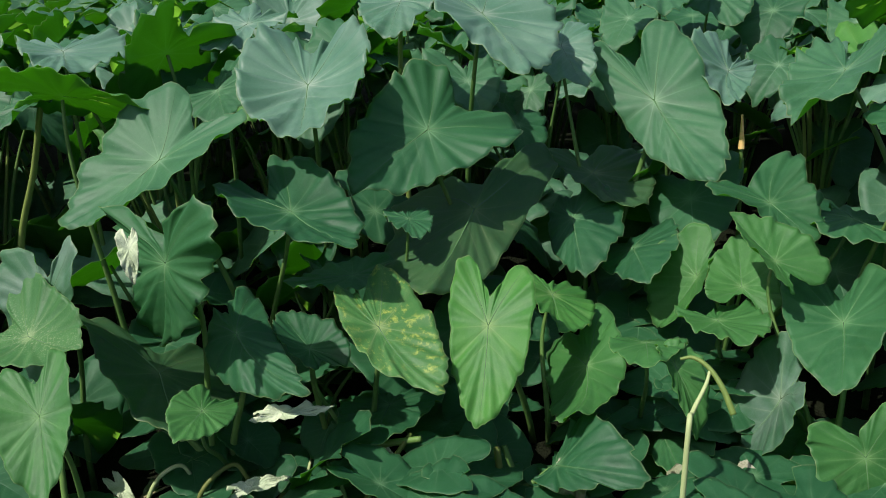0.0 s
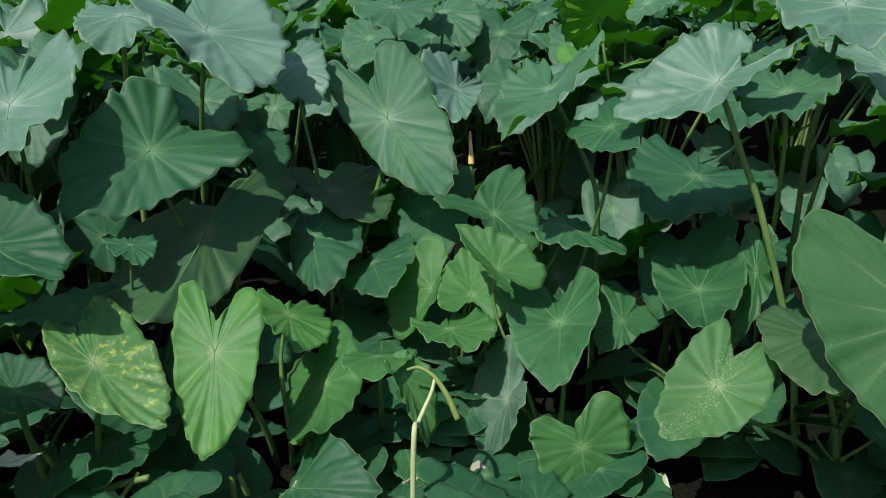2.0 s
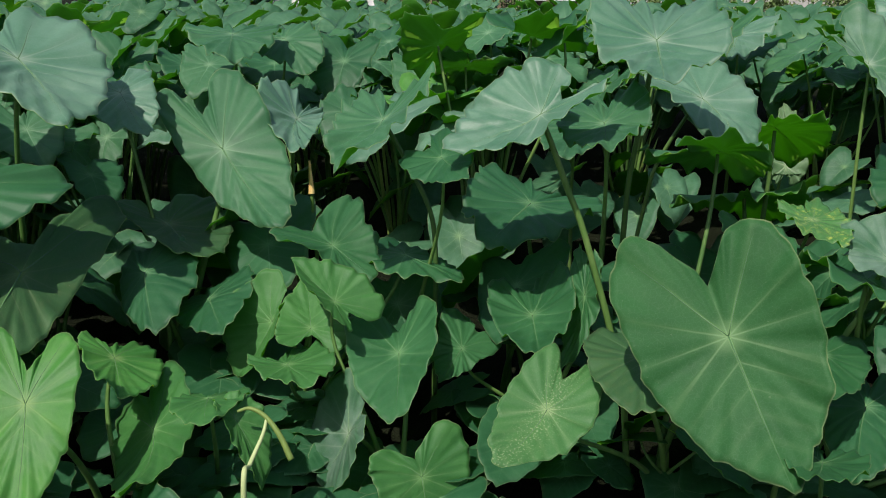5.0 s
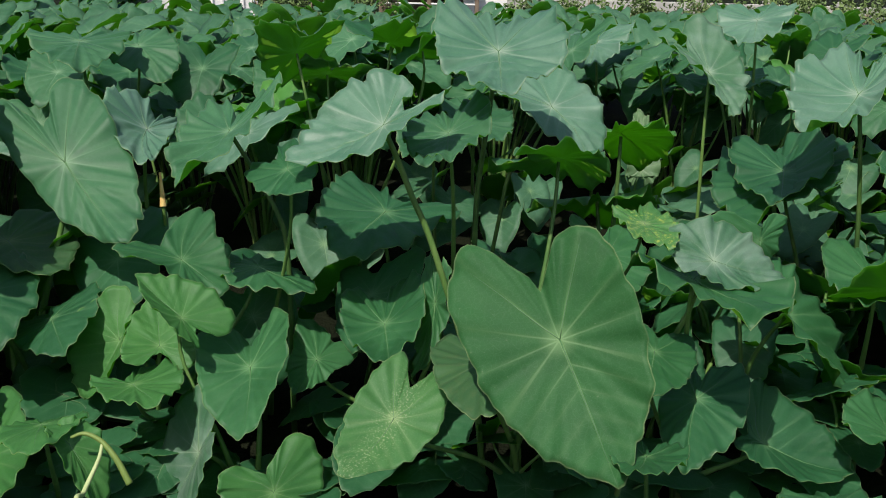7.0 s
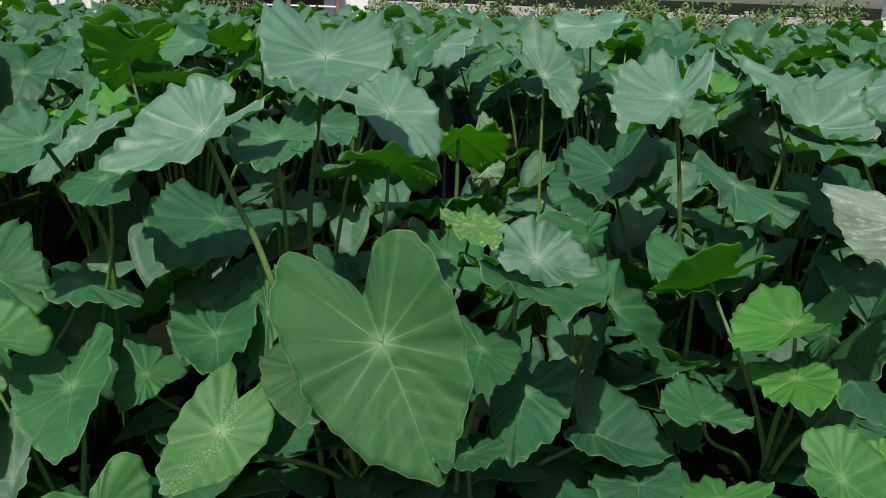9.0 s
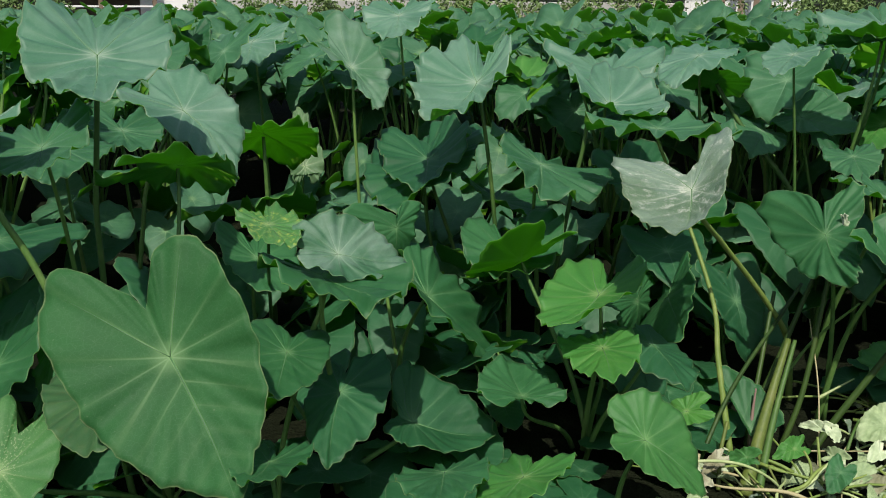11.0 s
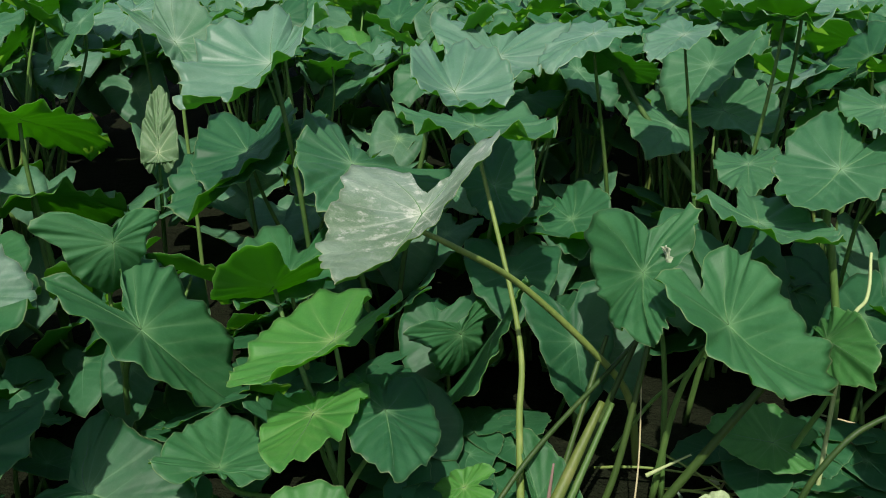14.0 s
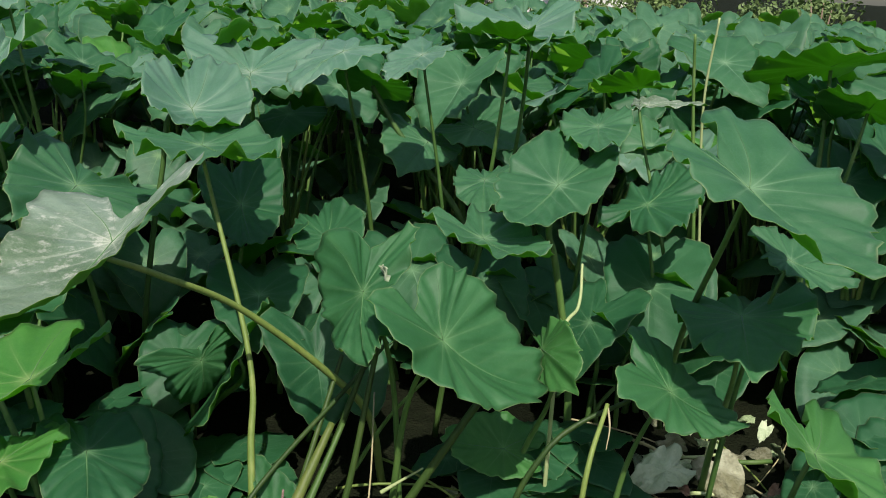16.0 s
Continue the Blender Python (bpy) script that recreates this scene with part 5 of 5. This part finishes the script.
# ---- the far side of the field ----
def box_mesh(name, size, material, bevel=0.01):
    bm = bmesh.new()
    bmesh.ops.create_cube(bm, size=1.0)
    bmesh.ops.scale(bm, vec=size, verts=bm.verts)
    bmesh.ops.bevel(bm, geom=bm.edges[:], offset=bevel, segments=1, affect="EDGES")
    me = bpy.data.meshes.new(name)
    bm.to_mesh(me)
    bm.free()
    me.materials.append(material)
    return me


def box_part(parent, name, at, size, material, label="", bevel=0.01):
    ob = part(name, box_mesh(name, size, material, bevel), None, parent, label)
    ob.location = at
    return ob


def far_spot(bearing, distance=18.0):
    return (1.0 + distance * math.sin(radians(bearing)), distance * math.cos(radians(bearing)), 0)


def facing(name, bearing, distance, label, category):
    """A thing whose front looks back at the field's near side."""
    ob = new(name)
    ob.matrix_basis = pose(*far_spot(bearing, distance), 0, 0, -bearing)
    return tagged(ob, label, category)


house = facing("storage_building", 13.2, 19.0, "low white building with ribbed wall cladding behind the field", "building")
box_part(house, "wall", (0, 0.12, 1.7), (3.0, 0.2, 3.4), PAINT_WHITE)
for i in range(14):
    box_part(house, "cladding_rib", (-1.4 + i * 0.215, 0.0, 1.7), (0.05, 0.04, 3.38), PAINT_WHITE, "", 0.008)
box_part(house, "corner_post", (-1.72, 0.05, 1.7), (0.34, 0.3, 3.4), PAINT_WHITE)
box_part(house, "roof", (0, 0.9, 3.5), (4.2, 2.6, 0.12), RUST)

tarp = facing("hanging_sheet", 8.5, 18.5, "teal plastic sheet hung between banana leaves", "sheet")
sheet = box_part(tarp, "sheet", (0, 0, 1.6), (0.85, 0.05, 1.6), TEAL)
box_part(tarp, "rail", (0, 0.05, 2.45), (1.4, 0.06, 0.06), TIMBER)


def banana_plant(bearing, distance, seed):
    rng = np.random.default_rng(seed)
    ob = new("banana_plant")
    ob.location = far_spot(bearing, distance)
    tagged(ob, "banana plant with long torn grey-green leaves", "plant", "banana plants")
    part("trunk", tube_mesh([(0, 0, -0.05), (0.02, 0, 0.6), (0, 0.02, 1.2)], (0.11, 0.09, 0.06), STALK, "trunk"), None, ob)
    for i in range(6):
        arr = blade_arrays(rng, 60, 6, (0.42, 0.42), (0.3, 0.3), (0.5, 0.5), rng.uniform(0.2, 0.6), 0.6, wave=0.05, jag=0.05)
        b = part("leaf_blade", blade_mesh(arr, rng.uniform(0.9, 1.3), KINDS["wax"]), None, ob)
        b.matrix_basis = blade_pose((0, 0, 1.15), i * 60 + rng.uniform(-20, 20), rng.uniform(25, 70), rng.uniform(-15, 15))


banana_plant(7.2, 18.0, 51)
banana_plant(9.8, 18.0, 52)


def scooter(bearing, distance, turn):
    ob = new("motor_scooter")
    ob.matrix_basis = pose(*far_spot(bearing, distance), 0, 0, turn)
    tagged(ob, "parked dark blue motor scooter in front of the white wall", "scooter", "scooters")
    for x in (-0.6, 0.6):
        ring = [(x + 0.22 * math.cos(a), 0, 0.26 + 0.22 * math.sin(a)) for a in np.linspace(0, 2 * math.pi, 18)]
        part("wheel", tube_mesh(ring, [0.05] * 18, SOIL, "wheel"), None, ob)
    part("body", tube_mesh([(-0.75, 0, 0.62), (-0.3, 0, 0.66), (0.05, 0, 0.42), (0.35, 0, 0.4), (0.5, 0, 0.8), (0.45, 0, 1.0)], (0.10, 0.16, 0.14, 0.12, 0.11, 0.05), BLUE, "body", 10), None, ob)
    part("seat", tube_mesh([(-0.7, 0, 0.80), (-0.35, 0, 0.80), (-0.05, 0, 0.76)], (0.08, 0.11, 0.06), SOIL, "seat"), None, ob)
    part("handlebar", tube_mesh([(0.40, -0.34, 1.12), (0.45, 0, 1.05), (0.40, 0.34, 1.12)], (0.02, 0.025, 0.02), SOIL, "handlebar"), None, ob)


scooter(11.8, 18.4, 20)
scooter(13.0, 18.5, -15)

shed = facing("open_shed", 29.0, 19.0, "open shed with a rusty brown sheet roof and thin rails", "shed")
box_part(shed, "roof", (0, 0.5, 1.62), (2.3, 2.0, 0.06), RUST)
for i in range(11):
    box_part(shed, "roof_rib", (-1.1 + i * 0.22, 0.5, 1.67), (0.05, 2.0, 0.04), RUST, "", 0.006)
for x in (-1.05, 0.0, 1.05):
    box_part(shed, "post", (x, -0.4, 0.8), (0.09, 0.09, 1.6), TIMBER)
box_part(shed, "back_wall", (0, 1.4, 0.8), (2.2, 0.08, 1.6), RUST)
for z in (1.15, 1.35):
    box_part(shed, "rail", (0, -0.42, z), (2.2, 0.04, 0.04), PAINT_WHITE)

hut = facing("whitewashed_hut", 33.0, 19.0, "small whitewashed hut behind the field", "building")
box_part(hut, "wall", (0, 0.5, 1.3), (1.1, 1.0, 2.6), PAINT_WHITE)
box_part(hut, "roof", (0, 0.5, 2.66), (1.5, 1.5, 0.1), RUST)


def boundary_wall():
    """A low grey wall along the field's far side."""
    ob = facing("boundary_wall", 53.0, 17.6, "low grey concrete boundary wall at the end of the field", "wall")
    for i in range(9):
        box_part(ob, "wall_panel", (-5.2 + i * 1.3, 0.0, 0.66), (1.28, 0.16, 1.32), CONCRETE)
    for i in range(10):
        box_part(ob, "pillar", (-5.85 + i * 1.3, -0.02, 0.70), (0.16, 0.24, 1.4), CONCRETE)


boundary_wall()

old_house = facing("timber_house", 70.5, 17.5, "weathered timber house front with dark posts", "building")
box_part(old_house, "wall", (0, 0.6, 1.4), (2.2, 0.2, 2.8), PAINT_WHITE)
for x in (-0.35, 0.0, 0.28):
    box_part(old_house, "post", (x, -0.1, 1.2), (0.11, 0.11, 2.4), TIMBER)
box_part(old_house, "roof", (0, 0.5, 2.85), (2.6, 1.8, 0.1), RUST)


def shrub(bearing, distance, width, height, seed, label="dense shrub with small dusty green leaves"):
    rng = np.random.default_rng(seed)
    ob = new("shrub")
    ob.location = far_spot(bearing, distance)
    tagged(ob, label, "shrub", "shrubs")
    for i in range(5):
        a = rng.uniform(0, 6.28)
        e = Vector((math.cos(a) * width * 0.35, math.sin(a) * 0.3, height * rng.uniform(0.6, 0.9)))
        part("stem", tube_mesh([(0, 0, -0.05), e * 0.5 + Vector((0, 0, 0.15)), e], (0.035, 0.022, 0.008), TIMBER, "stem", 6), None, ob)
    verts, faces = [], []
    clumps = [(rng.normal(0, width * 0.30), rng.normal(0, 0.35), height * rng.uniform(0.15, 0.92), rng.uniform(0.16, 0.36)) for _ in range(26)]
    for cx, cy, cz, cr in clumps:
        for _ in range(95):
            p = rng.normal(0, 1, 3)
            p = np.array((cx, cy, cz)) + p / np.linalg.norm(p) * cr * rng.uniform(0.5, 1.05)
            d, e = rng.normal(0, 1, 3), rng.normal(0, 1, 3)
            d = d / np.linalg.norm(d) * rng.uniform(0.03, 0.06)
            e = np.cross(d, e)
            e = e / np.linalg.norm(e) * 0.022
            k = len(verts)
            verts += [tuple(p - d), tuple(p + e), tuple(p + d), tuple(p - e)]
            faces.append((k, k + 1, k + 2, k + 3))
    me = bpy.data.meshes.new("foliage")
    me.from_pydata(verts, [], faces)
    me.materials.append(SCRUB)
    part("foliage", me, None, ob)


for i, (b, d, w, h) in enumerate(((18.4, 17.4, 1.3, 1.7), (20.6, 17.6, 1.4, 1.5), (23.0, 17.2, 1.4, 1.6), (25.3, 17.5, 1.2, 1.8), (73.6, 14.8, 1.3, 1.5), (76.4, 14.2, 1.5, 1.7), (79.4, 13.8, 1.5, 1.4), (82.4, 14.0, 1.5, 1.6), (86.0, 14.6, 1.7, 1.8), (36.0, 17.0, 1.6, 1.4), (40.0, 17.0, 1.6, 1.6), (44.0, 16.9, 1.7, 1.4), (48.0, 17.0, 1.6, 1.5), (52.0, 17.0, 1.7, 1.6), (56.0, 17.0, 1.6, 1.4), (60.0, 17.0, 1.7, 1.5), (64.0, 17.0, 1.6, 1.6), (67.6, 16.8, 1.5, 1.4))):
    shrub(b, d, w, h, 70 + i)

# ---- the field behind: plants of a few growth forms ----
def plant_form(rng, low, high, count, nang, nring, size=(0.21, 0.32), spread=0.32):
    """A plant with several leaves at the origin."""
    base = taro_plant(0, 0)
    turn = rng.uniform(0, 360)
    for i in range(count):
        az = turn + i * 360 / count + rng.uniform(-25, 25)
        face = 124 + rng.normal(0, 52) if high > 0.6 and rng.random() < 0.60 else az + rng.uniform(-30, 30)
        h = rng.uniform(low, high)
        out = spread * rng.uniform(0.5, 1.1) * h
        at = (math.sin(-radians(az)) * out, math.cos(radians(az)) * out, h)
        # low plants take only the dark kind: shade near the soil, put into colour
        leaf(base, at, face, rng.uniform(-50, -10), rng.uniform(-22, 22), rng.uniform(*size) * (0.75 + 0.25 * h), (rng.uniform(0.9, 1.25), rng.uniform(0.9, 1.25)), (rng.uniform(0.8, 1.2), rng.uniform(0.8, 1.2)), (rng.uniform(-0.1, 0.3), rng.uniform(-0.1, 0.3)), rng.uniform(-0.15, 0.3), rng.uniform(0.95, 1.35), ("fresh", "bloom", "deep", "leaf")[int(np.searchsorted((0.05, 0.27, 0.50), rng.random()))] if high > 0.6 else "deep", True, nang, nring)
    if high > 0.6:
        for i in range(4):
            a, h = rng.uniform(0, 6.28), rng.uniform(0.55, 0.95)
            lean = Vector((math.cos(a), math.sin(a), 0)) * rng.uniform(0.06, 0.24)
            path = bezier((0, 0, -0.02), Vector((0, 0, h * 0.4)) + lean * 0.3, Vector((0, 0, h * 0.8)) + lean * 0.8, Vector((0, 0, h)) + lean, 9)
            part("young_shoot", tube_mesh(path, [0.010, 0.010, 0.009, 0.009, 0.008, 0.008, 0.008, 0.005, 0.001], (STALK_YELLOW, STALK)[i % 2], "young_shoot", 7), None, base)
    return base


PATH_A, PATH_B = Vector((0, 0)), Vector((1.9, -0.78))


def path_distance(x, y):
    p = Vector((x, y))
    d = PATH_B - PATH_A
    u = min(1, max(0, (p - PATH_A).dot(d) / d.length_squared))
    return (p - PATH_A - d * u).length


def in_view(x, y, slack=8):
    """Whether a place in the field can come into sight from anywhere on the way."""
    a = math.degrees(math.atan2(x + 0.3, y + 0.3))
    b = math.degrees(math.atan2(x - 1.9, y + 0.78))
    return a > -34 - slack and -60 < b < 92 + slack and a < 120


def field():
    rng = np.random.default_rng(7)
    rng2 = np.random.default_rng(21)
    tall = [plant_form(rng, 0.80, 1.22, c, 48, 6) for c in (7, 8, 7, 8, 7, 8, 9, 7)]
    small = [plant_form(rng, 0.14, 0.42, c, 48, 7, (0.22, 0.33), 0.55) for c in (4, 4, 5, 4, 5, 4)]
    used_tall, used_small = set(), set()
    far = []
    step = 0.52
    for i in range(-60, 70):
        for j in range(-20, 62):
            x, y = i * step + rng.uniform(-0.2, 0.2), j * step + rng.uniform(-0.2, 0.2)
            turn, grow, pick = rng.uniform(0, 360), rng.uniform(0.88, 1.08), int(rng.integers(0, 8))
            d = path_distance(x, y)
            if not in_view(x, y) or d < 1.9 or d > (12.5 if 37 < math.degrees(math.atan2(x - 1, y)) < 69 else 11.8):
                continue
            if d < HERO_EDGE:
                continue
            if d < 5.6:
                if any(math.hypot(x - a, y - b) < (0.56 if d < path_distance(a, b) + 0.10 else 0.34) for a, b in NEAR_TOPS):
                    continue
                place(tall[pick], used_tall, x, y, (turn - 180) * 0.3, grow)
            else:
                far.append((x, y, turn, grow, 1.0))
    # low plants between and under the near ones
    step = 0.30
    for i in range(-13, 37):
        for j in range(-11, 24):
            x, y = i * step + rng2.uniform(-0.13, 0.13), j * step + rng2.uniform(-0.13, 0.13)
            turn, vary, pick = rng2.uniform(0, 360), rng2.uniform(0.8, 1.1), int(rng2.integers(0, 6))
            d = path_distance(x, y)
            if in_view(x, y) and 1.75 < d < 5.0 and not (3.1 < x < 4.0 and y < 0.55) and not (4.05 < x < 4.7 and -0.62 < y < -0.06) and not (3.6 < x < 4.2 and 0.3 < y < 0.85) and (d < 2.7 or rng2.random() < 0.42):
                if d > 3.3 and (i + j) % 2:
                    continue
                if d > 3.3:
                    far.append((x, y, turn, vary, min(0.55, 0.16 + (d - 2.1) * 0.16)))
                    continue
                tall_by = vary * min(1.7, max(0.5, (0.21 + (d - 2.1) * 0.30) / 0.42))
                ob = place(small[pick], used_small, x, y, turn, tall_by)
                near = (3.2 < x < 3.9 and y < 0.8) or any(math.hypot(x - a, y - b) < 0.26 for a, b in NEAR_LOW)
                ob.scale = (max(tall_by, 0.78), max(tall_by, 0.78), tall_by * (0.5 if near else 1.0))
    return far


def place(form, used, x, y, turn, grow):
    m = pose(x, y, 0, 0, 0, turn)
    if form.name in used:
        ob = copy_thing(form, m)
    else:
        used.add(form.name)
        ob = form
        ob.matrix_basis = m
    ob.scale = (grow, grow, grow)
    return ob


HERO_EDGE = 3.5


def far_canopy(spots):
    """The rest of the field, too far off to tell plant from plant."""
    rng = np.random.default_rng(11)
    forms = [blade_arrays(rng, 26, 3, (rng.uniform(0.95, 1.2),) * 2, (rng.uniform(0.85, 1.1),) * 2, (rng.uniform(-0.1, 0.3),) * 2, rng.uniform(-0.1, 0.3), rng.uniform(0.95, 1.3), wave=0.035) for _ in range(6)]
    V, F, S, U1, U2, k = [], [], [], [], [], 0
    for x, y, turn, grow, tall in spots:
        for i in range(6):
            az = turn + i * 60 + rng.uniform(-25, 25)
            h = rng.uniform(0.8, 1.22) * grow if tall == 1.0 else tall * rng.uniform(0.5, 1.15)
            out = 0.28 * rng.uniform(0.4, 1.1)
            face = 124 + rng.normal(0, 52) if rng.random() < 0.60 else az + rng.uniform(-30, 30)
            m = blade_pose((x - math.sin(radians(az)) * out, y + math.cos(radians(az)) * out, h), face, rng.uniform(-50, -8), rng.uniform(-22, 22))
            a = forms[int(rng.integers(0, 6))]
            size = rng.uniform(0.25, 0.38) * (1.0 if tall == 1.0 else 0.75)
            mm = np.array(m)
            V.append((a[0] * size) @ mm[:3, :3].T + mm[:3, 3])
            F += [tuple(v + k for v in q) for q in a[1]]
            S += a[2]
            U1.append(a[3])
            U2.append(a[4])
            k += len(a[0])
    ob = new("taro_canopy", blade_mesh((np.concatenate(V), F, S, np.concatenate(U1), np.concatenate(U2)), 1.0, FAR_KIND, "taro_canopy"))
    tagged(ob, "dense green canopy of distant taro leaves", "foliage", kind="stuff")


far_canopy(field())
